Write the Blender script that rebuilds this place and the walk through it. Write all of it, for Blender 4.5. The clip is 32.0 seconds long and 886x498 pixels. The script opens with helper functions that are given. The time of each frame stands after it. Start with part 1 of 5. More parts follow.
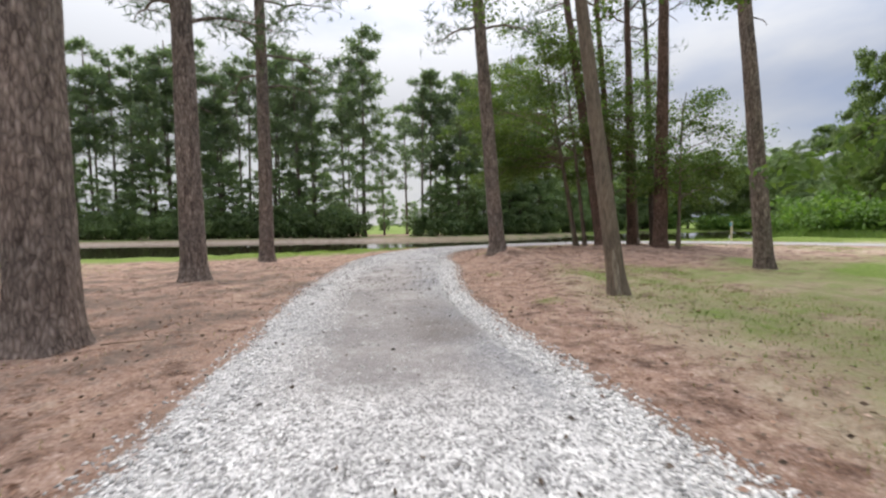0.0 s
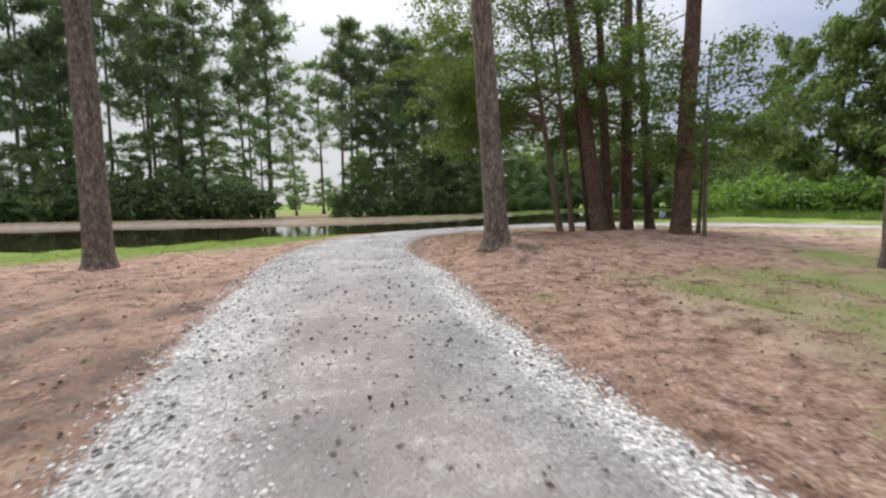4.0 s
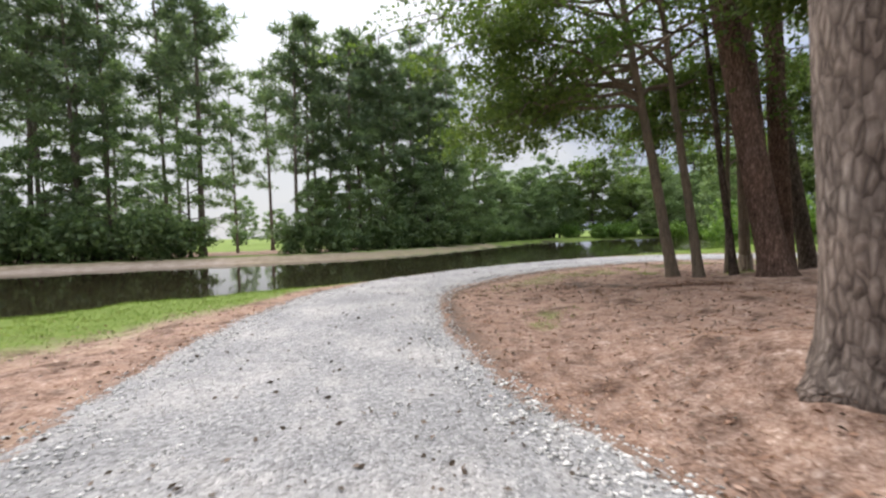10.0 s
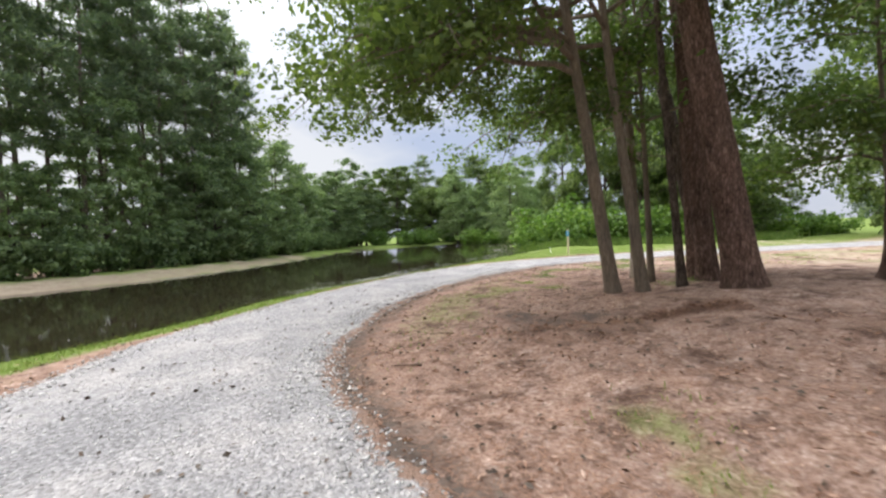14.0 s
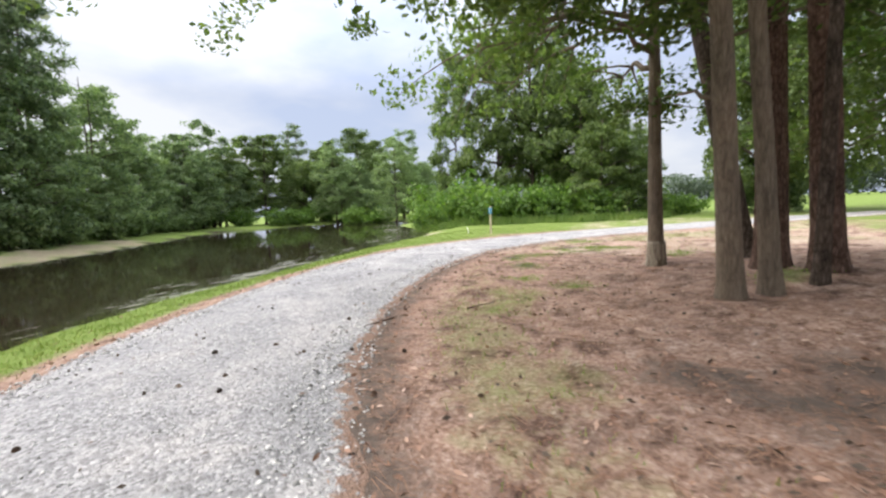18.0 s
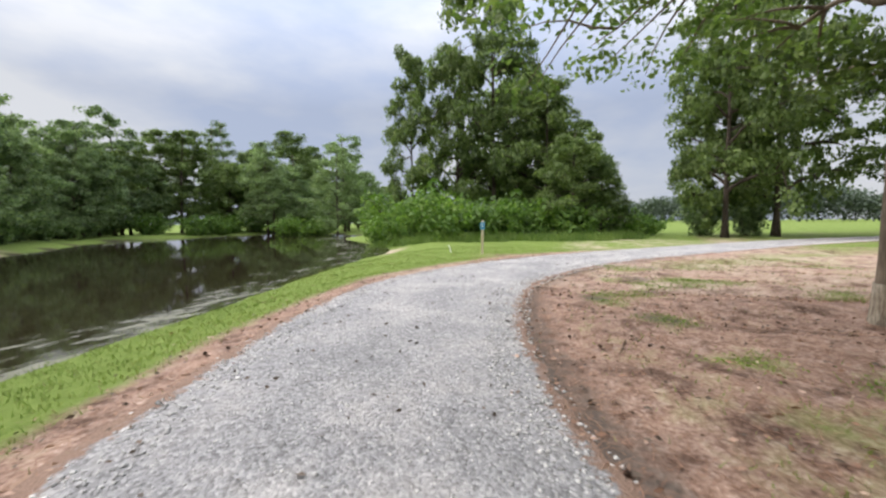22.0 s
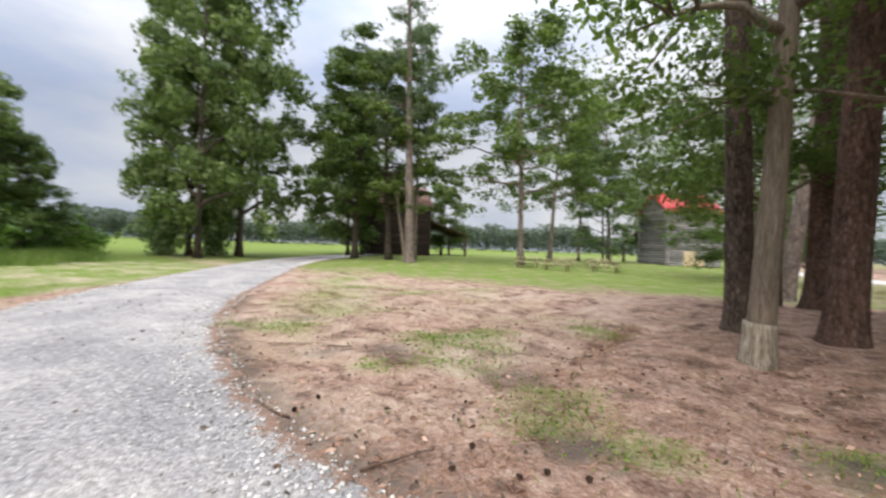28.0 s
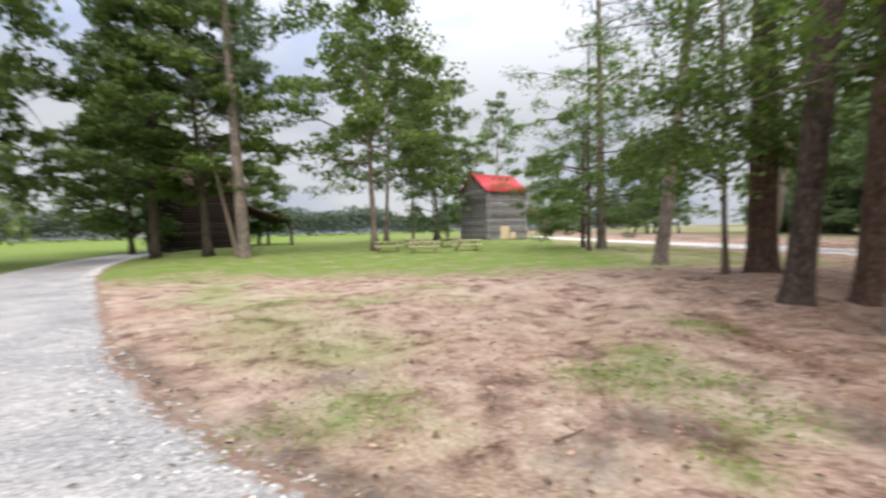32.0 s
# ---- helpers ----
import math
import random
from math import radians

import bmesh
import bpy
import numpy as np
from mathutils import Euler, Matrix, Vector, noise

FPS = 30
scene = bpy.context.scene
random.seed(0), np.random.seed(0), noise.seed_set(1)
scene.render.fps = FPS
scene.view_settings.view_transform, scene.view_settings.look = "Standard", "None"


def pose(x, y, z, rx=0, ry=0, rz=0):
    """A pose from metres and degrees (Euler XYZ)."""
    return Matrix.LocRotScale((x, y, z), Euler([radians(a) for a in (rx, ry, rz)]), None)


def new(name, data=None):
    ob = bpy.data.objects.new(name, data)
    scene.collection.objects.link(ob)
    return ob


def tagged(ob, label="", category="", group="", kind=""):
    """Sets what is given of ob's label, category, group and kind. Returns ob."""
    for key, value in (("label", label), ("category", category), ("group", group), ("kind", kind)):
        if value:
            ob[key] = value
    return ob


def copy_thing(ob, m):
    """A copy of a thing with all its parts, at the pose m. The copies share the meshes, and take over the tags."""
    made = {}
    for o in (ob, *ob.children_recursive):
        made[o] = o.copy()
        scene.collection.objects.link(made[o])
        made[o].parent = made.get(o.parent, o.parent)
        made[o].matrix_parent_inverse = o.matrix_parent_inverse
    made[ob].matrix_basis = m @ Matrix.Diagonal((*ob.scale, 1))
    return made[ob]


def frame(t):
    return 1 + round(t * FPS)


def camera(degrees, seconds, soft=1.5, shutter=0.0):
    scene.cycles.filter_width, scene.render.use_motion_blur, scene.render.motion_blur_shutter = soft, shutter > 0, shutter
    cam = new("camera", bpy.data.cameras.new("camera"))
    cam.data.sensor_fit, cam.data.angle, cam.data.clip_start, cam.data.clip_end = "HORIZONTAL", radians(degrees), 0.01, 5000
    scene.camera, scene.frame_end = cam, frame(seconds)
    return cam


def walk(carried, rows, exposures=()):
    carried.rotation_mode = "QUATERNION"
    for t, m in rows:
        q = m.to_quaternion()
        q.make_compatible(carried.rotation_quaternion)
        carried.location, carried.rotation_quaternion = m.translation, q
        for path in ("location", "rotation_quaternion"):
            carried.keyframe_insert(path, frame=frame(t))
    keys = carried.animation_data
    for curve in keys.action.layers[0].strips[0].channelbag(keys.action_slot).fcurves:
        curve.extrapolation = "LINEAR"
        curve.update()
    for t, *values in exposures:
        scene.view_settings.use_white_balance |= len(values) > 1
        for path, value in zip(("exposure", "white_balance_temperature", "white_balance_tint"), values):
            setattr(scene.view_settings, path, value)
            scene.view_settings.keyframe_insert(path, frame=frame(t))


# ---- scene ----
cam = camera(94.09, 32.0, soft=2.4, shutter=0.4)
SKY = 0.43
PATH = [
    (0.0, pose(0.000, -0.000, 1.542, 86.56, 0.67, -0.03)),
    (0.5, pose(-0.238, 0.756, 1.509, 86.88, 0.45, -2.56)),
    (1.0, pose(-0.451, 1.507, 1.476, 86.06, 0.64, -6.91)),
    (1.5, pose(-0.678, 2.275, 1.463, 85.28, 0.99, -7.53)),
    (2.0, pose(-0.899, 3.021, 1.468, 85.40, -0.26, -12.57)),
    (2.5, pose(-1.057, 3.796, 1.468, 85.29, -0.85, -11.66)),
    (3.0, pose(-1.217, 4.578, 1.498, 83.93, 0.17, -14.07)),
    (3.5, pose(-1.406, 5.420, 1.565, 83.55, 0.12, -11.29)),
    (5.5, pose(-1.523, 8.910, 1.489, 84.24, 1.12, -17.47)),
    (6.0, pose(-1.546, 9.590, 1.469, 85.85, 0.63, -18.30)),
    (6.5, pose(-1.572, 10.236, 1.452, 87.09, 0.64, -17.28)),
    (7.0, pose(-1.623, 10.932, 1.444, 86.63, 2.91, -17.04)),
    (7.5, pose(-1.638, 11.587, 1.458, 87.27, 4.36, -17.34)),
    (8.0, pose(-1.660, 12.285, 1.449, 88.87, 1.87, -13.33)),
    (8.5, pose(-1.676, 12.969, 1.450, 89.01, 2.67, -15.67)),
    (9.0, pose(-1.701, 13.632, 1.457, 89.72, 1.99, -14.60)),
    (9.5, pose(-1.688, 14.270, 1.473, 90.04, 0.09, -18.97)),
    (10.0, pose(-1.635, 14.914, 1.480, 87.84, 1.42, -17.90)),
    (10.5, pose(-1.573, 15.567, 1.467, 87.90, -1.09, -23.35)),
    (11.0, pose(-1.492, 16.223, 1.497, 89.00, -0.67, -26.79)),
    (11.5, pose(-1.422, 16.866, 1.498, 87.80, -0.28, -30.18)),
    (12.0, pose(-1.353, 17.503, 1.492, 88.37, -0.75, -32.07)),
    (12.5, pose(-1.312, 18.154, 1.489, 86.17, 1.73, -35.16)),
    (13.0, pose(-1.240, 18.766, 1.491, 88.89, 0.57, -41.22)),
    (13.5, pose(-1.151, 19.395, 1.524, 88.91, 1.24, -41.61)),
    (14.0, pose(-1.014, 20.027, 1.530, 88.04, 2.52, -45.74)),
    (14.5, pose(-0.824, 20.669, 1.547, 87.42, 1.47, -45.40)),
    (16.5, pose(0.399, 22.624, 1.496, 86.37, 1.52, -52.88)),
    (17.0, pose(0.669, 23.269, 1.487, 85.26, 1.25, -57.88)),
    (17.5, pose(1.005, 23.888, 1.472, 84.49, 2.40, -60.08)),
    (18.0, pose(1.268, 24.458, 1.467, 84.50, 2.37, -63.34)),
    (18.5, pose(1.594, 25.007, 1.457, 85.73, 2.47, -60.19)),
    (19.0, pose(1.907, 25.564, 1.469, 86.40, 3.04, -57.97)),
    (19.5, pose(2.266, 26.086, 1.456, 86.22, 2.58, -61.43)),
    (20.0, pose(2.643, 26.596, 1.476, 87.37, 3.25, -64.17)),
    (20.5, pose(3.021, 27.099, 1.477, 85.98, 3.29, -69.11)),
    (21.0, pose(3.447, 27.597, 1.466, 86.95, 1.57, -67.87)),
    (21.5, pose(3.902, 28.009, 1.470, 86.45, 2.05, -73.30)),
    (22.0, pose(4.430, 28.431, 1.458, 86.27, 0.48, -72.58)),
    (22.5, pose(4.964, 28.800, 1.446, 85.82, 2.21, -78.82)),
    (23.0, pose(5.539, 29.108, 1.436, 87.06, 2.59, -80.05)),
    (23.5, pose(6.123, 29.440, 1.420, 87.78, 1.42, -83.14)),
    (24.0, pose(6.717, 29.697, 1.409, 87.36, 2.22, -87.43)),
    (24.5, pose(7.319, 29.961, 1.414, 88.10, 0.86, -91.04)),
    (25.0, pose(7.933, 30.186, 1.413, 87.96, 0.36, -98.66)),
    (25.5, pose(8.590, 30.372, 1.415, 88.93, 0.23, -104.79)),
    (27.5, pose(11.084, 31.055, 1.370, 91.41, 0.57, -133.76)),
    (28.0, pose(11.779, 31.015, 1.403, 89.79, -2.05, -145.25)),
    (28.5, pose(12.410, 30.869, 1.441, 88.32, 0.72, -156.34)),
    (29.0, pose(13.002, 30.765, 1.486, 88.87, -0.61, -164.32)),
    (29.5, pose(13.558, 30.642, 1.542, 87.66, 0.97, -172.23)),
    (30.0, pose(14.148, 30.530, 1.575, 88.23, -2.23, -178.20)),
    (30.5, pose(14.736, 30.473, 1.589, 85.25, -1.62, -182.76)),
    (31.0, pose(15.356, 30.376, 1.605, 85.18, 0.94, -184.32)),
    (31.5, pose(15.985, 30.356, 1.605, 86.75, -0.29, -183.55)),
    (32.0, pose(16.591, 30.308, 1.571, 87.43, 1.35, -172.56)),
]
walk(cam, PATH, [(0.0, 1.32), (6.0, 1.42), (9.0, 1.5), (13.0, 1.62), (17.0, 1.84), (19.0, 1.8), (23.0, 1.4), (26.0, 1.42), (28.0, 1.47), (30.0, 1.54), (32.0, 1.46)])
# ---------------------------------------------------------------- light
world = bpy.data.worlds.new("overcast_sky")
scene.world = world
world.use_nodes = True
wn, wl = world.node_tree.nodes, world.node_tree.links
wn.clear()
SUN_ELEV, SUN_ROT = radians(50), radians(350)
sky = wn.new("ShaderNodeTexSky")
sky.sky_type, sky.sun_disc = "NISHITA", False
sky.sun_elevation, sky.sun_rotation = SUN_ELEV, SUN_ROT
sky.air_density, sky.dust_density = 1.0, 2.0
blue = wn.new("ShaderNodeVectorMath")
blue.operation = "SCALE"
blue.inputs["Scale"].default_value = 0.13
wl.new(sky.outputs["Color"], blue.inputs[0])
tc = wn.new("ShaderNodeTexCoord")
stretch = wn.new("ShaderNodeMapping")
stretch.inputs["Scale"].default_value = (1.0, 1.0, 2.6)
wl.new(tc.outputs["Generated"], stretch.inputs["Vector"])
cloud = wn.new("ShaderNodeTexNoise")
cloud.inputs["Scale"].default_value, cloud.inputs["Detail"].default_value = 1.9, 6.0
cloud.inputs["Roughness"].default_value = 0.52
wl.new(stretch.outputs["Vector"], cloud.inputs["Vector"])
cover = wn.new("ShaderNodeValToRGB")
cover.color_ramp.elements[0].position, cover.color_ramp.elements[1].position = 0.38, 0.60
cover.color_ramp.elements[0].color = (0.56, 0.64, 0.84, 1)
cover.color_ramp.elements[1].color = (0.92, 0.93, 0.97, 1)
mid = cover.color_ramp.elements.new(0.48)
mid.color = (0.7, 0.75, 0.88, 1)
veil = wn.new("ShaderNodeVectorMath")
veil.operation = "DOT_PRODUCT"
veil.inputs[1].default_value = (-1.0, 0.0, 0.1)
wl.new(tc.outputs["Generated"], veil.inputs[0])
whiten = wn.new("ShaderNodeMapRange")
whiten.inputs["From Min"].default_value, whiten.inputs["From Max"].default_value = -1.0, 0.0
whiten.inputs["To Min"].default_value, whiten.inputs["To Max"].default_value = -0.055, 0.12
wl.new(veil.outputs["Value"], whiten.inputs["Value"])
veiled = wn.new("ShaderNodeMath")
veiled.operation = "ADD"
wl.new(cloud.outputs["Fac"], veiled.inputs[0])
wl.new(whiten.outputs[0], veiled.inputs[1])
wl.new(veiled.outputs[0], cover.inputs["Fac"])
mixsky = wn.new("ShaderNodeMix")
mixsky.data_type = "RGBA"
mixsky.inputs[0].default_value = 0.86
wl.new(blue.outputs[0], mixsky.inputs[6])
wl.new(cover.outputs["Color"], mixsky.inputs[7])
# an overcast dome is about three times as bright overhead as low down
dome = wn.new("ShaderNodeSeparateXYZ")
wl.new(tc.outputs["Generated"], dome.inputs[0])
rise_z = wn.new("ShaderNodeMapRange")
rise_z.inputs["From Min"].default_value, rise_z.inputs["From Max"].default_value = 0.25, 0.95
rise_z.inputs["To Min"].default_value, rise_z.inputs["To Max"].default_value = 0.7, 2.25
wl.new(dome.outputs["Z"], rise_z.inputs["Value"])
lift = wn.new("ShaderNodeVectorMath")
lift.operation = "SCALE"
wl.new(mixsky.outputs[2], lift.inputs[0])
wl.new(rise_z.outputs[0], lift.inputs["Scale"])
bg = wn.new("ShaderNodeBackground")
bg.inputs["Strength"].default_value = SKY
wl.new(lift.outputs[0], bg.inputs["Color"])
wout = wn.new("ShaderNodeOutputWorld")
wl.new(bg.outputs[0], wout.inputs["Surface"])
sun_data = bpy.data.lights.new("sun", "SUN")
sun_data.energy, sun_data.angle, sun_data.color = 1.6, radians(60), (1.0, 0.95, 0.88)
sun = new("sun", sun_data)
sun.rotation_euler = (math.pi / 2 - SUN_ELEV, 0, math.pi - SUN_ROT)

# ---------------------------------------------------------------- materials


def mat_base(name, rough=0.9, spec=0.3):
    m = bpy.data.materials.new(name)
    m.use_nodes = True
    b = m.node_tree.nodes["Principled BSDF"]
    b.inputs["Roughness"].default_value = rough
    b.inputs["Specular IOR Level"].default_value = spec
    return m, m.node_tree.nodes, m.node_tree.links, b


def ramp(nodes, stops):
    r = nodes.new("ShaderNodeValToRGB")
    e = r.color_ramp.elements
    e[0].position, e[0].color = stops[0][0], (*stops[0][1], 1)
    e[1].position, e[1].color = stops[-1][0], (*stops[-1][1], 1)
    for p, c in stops[1:-1]:
        e.new(p).color = (*c, 1)
    return r


def noise_tex(nodes, links, scale, detail=4, vec=None, rough=0.55):
    n = nodes.new("ShaderNodeTexNoise")
    n.inputs["Scale"].default_value, n.inputs["Detail"].default_value = scale, detail
    n.inputs["Roughness"].default_value = rough
    if vec is not None:
        links.new(vec, n.inputs["Vector"])
    return n.outputs["Fac"]


def mixc(nodes, links, fac, a, b, mode="MIX"):
    m = nodes.new("ShaderNodeMix")
    m.data_type, m.blend_type = "RGBA", mode
    for sock, v in ((0, fac), (6, a), (7, b)):
        if isinstance(v, (int, float)):
            m.inputs[sock].default_value = v
        elif isinstance(v, tuple):
            m.inputs[sock].default_value = (*v, 1)
        else:
            links.new(v, m.inputs[sock])
    return m.outputs[2]


def math_node(nodes, links, op, a, b=0.0, clamp=False):
    m = nodes.new("ShaderNodeMath")
    m.operation, m.use_clamp = op, clamp
    for i, v in enumerate((a, b)):
        if isinstance(v, (int, float)):
            m.inputs[i].default_value = v
        else:
            links.new(v, m.inputs[i])
    return m.outputs[0]


def add_bump(nodes, links, b, height, strength, dist):
    bp = nodes.new("ShaderNodeBump")
    bp.inputs["Strength"].default_value, bp.inputs["Distance"].default_value = strength, dist
    links.new(height, bp.inputs["Height"])
    links.new(bp.outputs["Normal"], b.inputs["Normal"])


def coords(nodes, links, scale=(1, 1, 1), kind="Object"):
    t = nodes.new("ShaderNodeTexCoord")
    mp = nodes.new("ShaderNodeMapping")
    mp.inputs["Scale"].default_value = scale
    links.new(t.outputs[kind], mp.inputs["Vector"])
    return mp.outputs["Vector"]


def bark_material(name, dark, mid_c, light, plate=(23.0, 23.0, 7.5), strength=1.0):
    """Upright, broken plates of bark with soft furrows between them."""
    m, n, l, b = mat_base(name, 0.95, 0.12)
    raw = coords(n, l)
    warp = n.new("ShaderNodeTexNoise")
    warp.inputs["Scale"].default_value, warp.inputs["Detail"].default_value = 9.0, 3.0
    l.new(coords(n, l, (1, 1, 0.45)), warp.inputs["Vector"])
    wv = n.new("ShaderNodeVectorMath")
    wv.operation = "MULTIPLY_ADD"
    l.new(warp.outputs["Color"], wv.inputs[0])
    wv.inputs[1].default_value = (0.05, 0.05, 0.12)
    l.new(raw, wv.inputs[2])
    mp = n.new("ShaderNodeMapping")
    mp.inputs["Scale"].default_value = plate
    l.new(wv.outputs[0], mp.inputs["Vector"])
    v = n.new("ShaderNodeTexVoronoi")
    v.feature = "F1"
    v.inputs["Scale"].default_value = 1.0
    l.new(mp.outputs["Vector"], v.inputs["Vector"])
    v2 = n.new("ShaderNodeTexVoronoi")
    v2.feature = "DISTANCE_TO_EDGE"
    v2.inputs["Scale"].default_value = 1.0
    l.new(mp.outputs["Vector"], v2.inputs["Vector"])
    sp = n.new("ShaderNodeSeparateColor")
    l.new(v.outputs["Color"], sp.inputs[0])
    streak = noise_tex(n, l, 16, 5, coords(n, l, (1, 1, 0.16)), 0.65)
    flake = noise_tex(n, l, 38, 4, coords(n, l, (1, 1, 0.5)), 0.6)
    plates = math_node(n, l, "MULTIPLY", v2.outputs["Distance"], 1.7, True)
    tone = math_node(n, l, "ADD", math_node(n, l, "MULTIPLY", plates, 0.36), math_node(n, l, "MULTIPLY", streak, 0.58))
    tone = math_node(n, l, "ADD", tone, math_node(n, l, "MULTIPLY", math_node(n, l, "SUBTRACT", sp.outputs[0], 0.5), 0.2))
    tone = math_node(n, l, "ADD", tone, math_node(n, l, "MULTIPLY", math_node(n, l, "SUBTRACT", flake, 0.5), 0.2))
    r = ramp(n, [(0.16, dark), (0.45, mid_c), (0.78, light)])
    l.new(tone, r.inputs["Fac"])
    big = noise_tex(n, l, 0.9, 3, raw)
    rr = ramp(n, [(0.3, (0.78, 0.79, 0.8)), (0.7, (1.14, 1.08, 1.04))])
    l.new(big, rr.inputs["Fac"])
    l.new(mixc(n, l, 1.0, r.outputs["Color"], rr.outputs["Color"], "MULTIPLY"), b.inputs["Base Color"])
    h = math_node(n, l, "ADD", math_node(n, l, "MULTIPLY", plates, 0.6), math_node(n, l, "ADD", math_node(n, l, "MULTIPLY", streak, 0.55), math_node(n, l, "MULTIPLY", flake, 0.06)))
    add_bump(n, l, b, h, strength, 0.025)
    return m


BARK_PINE = bark_material("pine_bark", (0.065, 0.051, 0.046), (0.25, 0.205, 0.182), (0.49, 0.425, 0.385), (19.0, 19.0, 5.5), 1.4)
BARK_RED = bark_material("red_pine_bark", (0.05, 0.033, 0.027), (0.165, 0.108, 0.088), (0.31, 0.225, 0.19))
BARK_GREY = bark_material("grey_bark", (0.12, 0.098, 0.077), (0.215, 0.178, 0.142), (0.32, 0.275, 0.225), (40, 40, 4), 0.2)
BARK_DARK = bark_material("dark_bark", (0.032, 0.026, 0.022), (0.12, 0.095, 0.08), (0.25, 0.205, 0.175), (24, 24, 7), 0.9)
BARE_WOOD = bark_material("bare_weathered_wood", (0.14, 0.115, 0.09), (0.36, 0.32, 0.26), (0.56, 0.51, 0.44), (50, 50, 2.5), 0.4)


def leaf_material(name, a, b_, c, trans=0.35):
    m, n, l, b = mat_base(name, 0.55, 0.35)
    g = n.new("ShaderNodeNewGeometry")
    o = n.new("ShaderNodeObjectInfo")
    isl = math_node(n, l, "ADD", math_node(n, l, "MULTIPLY", g.outputs["Random Per Island"], 0.62), math_node(n, l, "MULTIPLY", o.outputs["Random"], 0.3))
    lump = noise_tex(n, l, 0.55, 2, coords(n, l))
    isl = math_node(n, l, "ADD", isl, math_node(n, l, "MULTIPLY", math_node(n, l, "SUBTRACT", lump, 0.5), 0.9))
    r = ramp(n, [(0.05, a), (0.5, b_), (0.97, c)])
    l.new(isl, r.inputs["Fac"])
    l.new(r.outputs["Color"], b.inputs["Base Color"])
    t = n.new("ShaderNodeBsdfTranslucent")
    l.new(mixc(n, l, 1.0, r.outputs["Color"], (1.1, 1.25, 0.7), "MULTIPLY"), t.inputs["Color"])
    mx = n.new("ShaderNodeMixShader")
    mx.inputs[0].default_value = trans
    l.new(b.outputs[0], mx.inputs[1])
    l.new(t.outputs[0], mx.inputs[2])
    l.new(mx.outputs[0], n["Material Output"].inputs["Surface"])
    return m


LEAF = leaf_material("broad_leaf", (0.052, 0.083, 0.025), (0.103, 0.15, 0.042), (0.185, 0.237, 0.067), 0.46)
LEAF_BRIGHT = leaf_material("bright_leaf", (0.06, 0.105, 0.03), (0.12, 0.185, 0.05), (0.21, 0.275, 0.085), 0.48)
# distance haze put into the colour: paler, greyer green than the near leaves
LEAF_HAZED = leaf_material("far_leaf", (0.09, 0.135, 0.072), (0.19, 0.26, 0.13), (0.3, 0.37, 0.19), 0.48)
LEAF_NEAR = leaf_material("vine_leaf", (0.062, 0.096, 0.034), (0.13, 0.185, 0.06), (0.235, 0.3, 0.1), 0.42)
# far pines' needles lightened in base colour to stand in for haze
NEEDLE_HAZED = leaf_material("far_pine_needle", (0.085, 0.125, 0.08), (0.165, 0.215, 0.13), (0.26, 0.32, 0.18), 0.48)
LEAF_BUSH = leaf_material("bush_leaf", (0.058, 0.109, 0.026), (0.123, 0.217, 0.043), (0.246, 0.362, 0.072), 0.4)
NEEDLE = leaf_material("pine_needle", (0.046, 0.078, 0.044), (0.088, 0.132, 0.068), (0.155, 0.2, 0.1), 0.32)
GRASS_BLADE = leaf_material("grass_blade", (0.09, 0.15, 0.025), (0.16, 0.24, 0.04), (0.32, 0.36, 0.10), 0.35)
DRY_BLADE = leaf_material("dry_grass_blade", (0.14, 0.17, 0.05), (0.27, 0.25, 0.1), (0.42, 0.35, 0.18), 0.25)
LITTER = leaf_material("fallen_leaf", (0.13, 0.065, 0.04), (0.36, 0.21, 0.145), (0.7, 0.53, 0.44), 0.08)
DARK_LITTER = leaf_material("dark_fallen_leaf", (0.05, 0.035, 0.025), (0.10, 0.07, 0.05), (0.2, 0.13, 0.09), 0.05)
STRAW = leaf_material("pine_straw", (0.11, 0.055, 0.036), (0.29, 0.155, 0.10), (0.48, 0.3, 0.21), 0.1)
REED = leaf_material("reed_leaf", (0.072, 0.123, 0.029), (0.145, 0.232, 0.051), (0.290, 0.362, 0.102), 0.3)

# ground: straw, lawn and lush grass by region masks, broken up by noise
GROUND_MAT, n, l, b = mat_base("woodland_ground", 1.0, 0.1)
pos = coords(n, l)
lush = n.new("ShaderNodeAttribute")
lush.attribute_name = "lush"
lawn = n.new("ShaderNodeAttribute")
lawn.attribute_name = "lawn"
mud = n.new("ShaderNodeAttribute")
mud.attribute_name = "mud"
f_hi, f_mid, f_lo = noise_tex(n, l, 24, 6, pos, 0.68), noise_tex(n, l, 5.5, 5, pos), noise_tex(n, l, 0.75, 4, pos)
f_patch = noise_tex(n, l, 1.9, 5, pos, 0.65)
st = ramp(n, [(0.33, (0.088, 0.057, 0.045)), (0.44, (0.255, 0.162, 0.124)), (0.55, (0.4, 0.28, 0.228)), (0.68, (0.66, 0.525, 0.46))])
l.new(math_node(n, l, "ADD", math_node(n, l, "MULTIPLY", f_hi, 0.62), math_node(n, l, "MULTIPLY", f_mid, 0.38)), st.inputs["Fac"])
dk = ramp(n, [(0.36, (0.42, 0.4, 0.39)), (0.47, (0.92, 0.92, 0.92)), (0.66, (1.18, 1.16, 1.13))])
l.new(f_patch, dk.inputs["Fac"])
straw_c = mixc(n, l, 1.0, st.outputs["Color"], dk.outputs["Color"], "MULTIPLY")
dry = ramp(n, [(0.3, (0.175, 0.138, 0.09)), (0.5, (0.355, 0.282, 0.205)), (0.7, (0.55, 0.45, 0.355))])
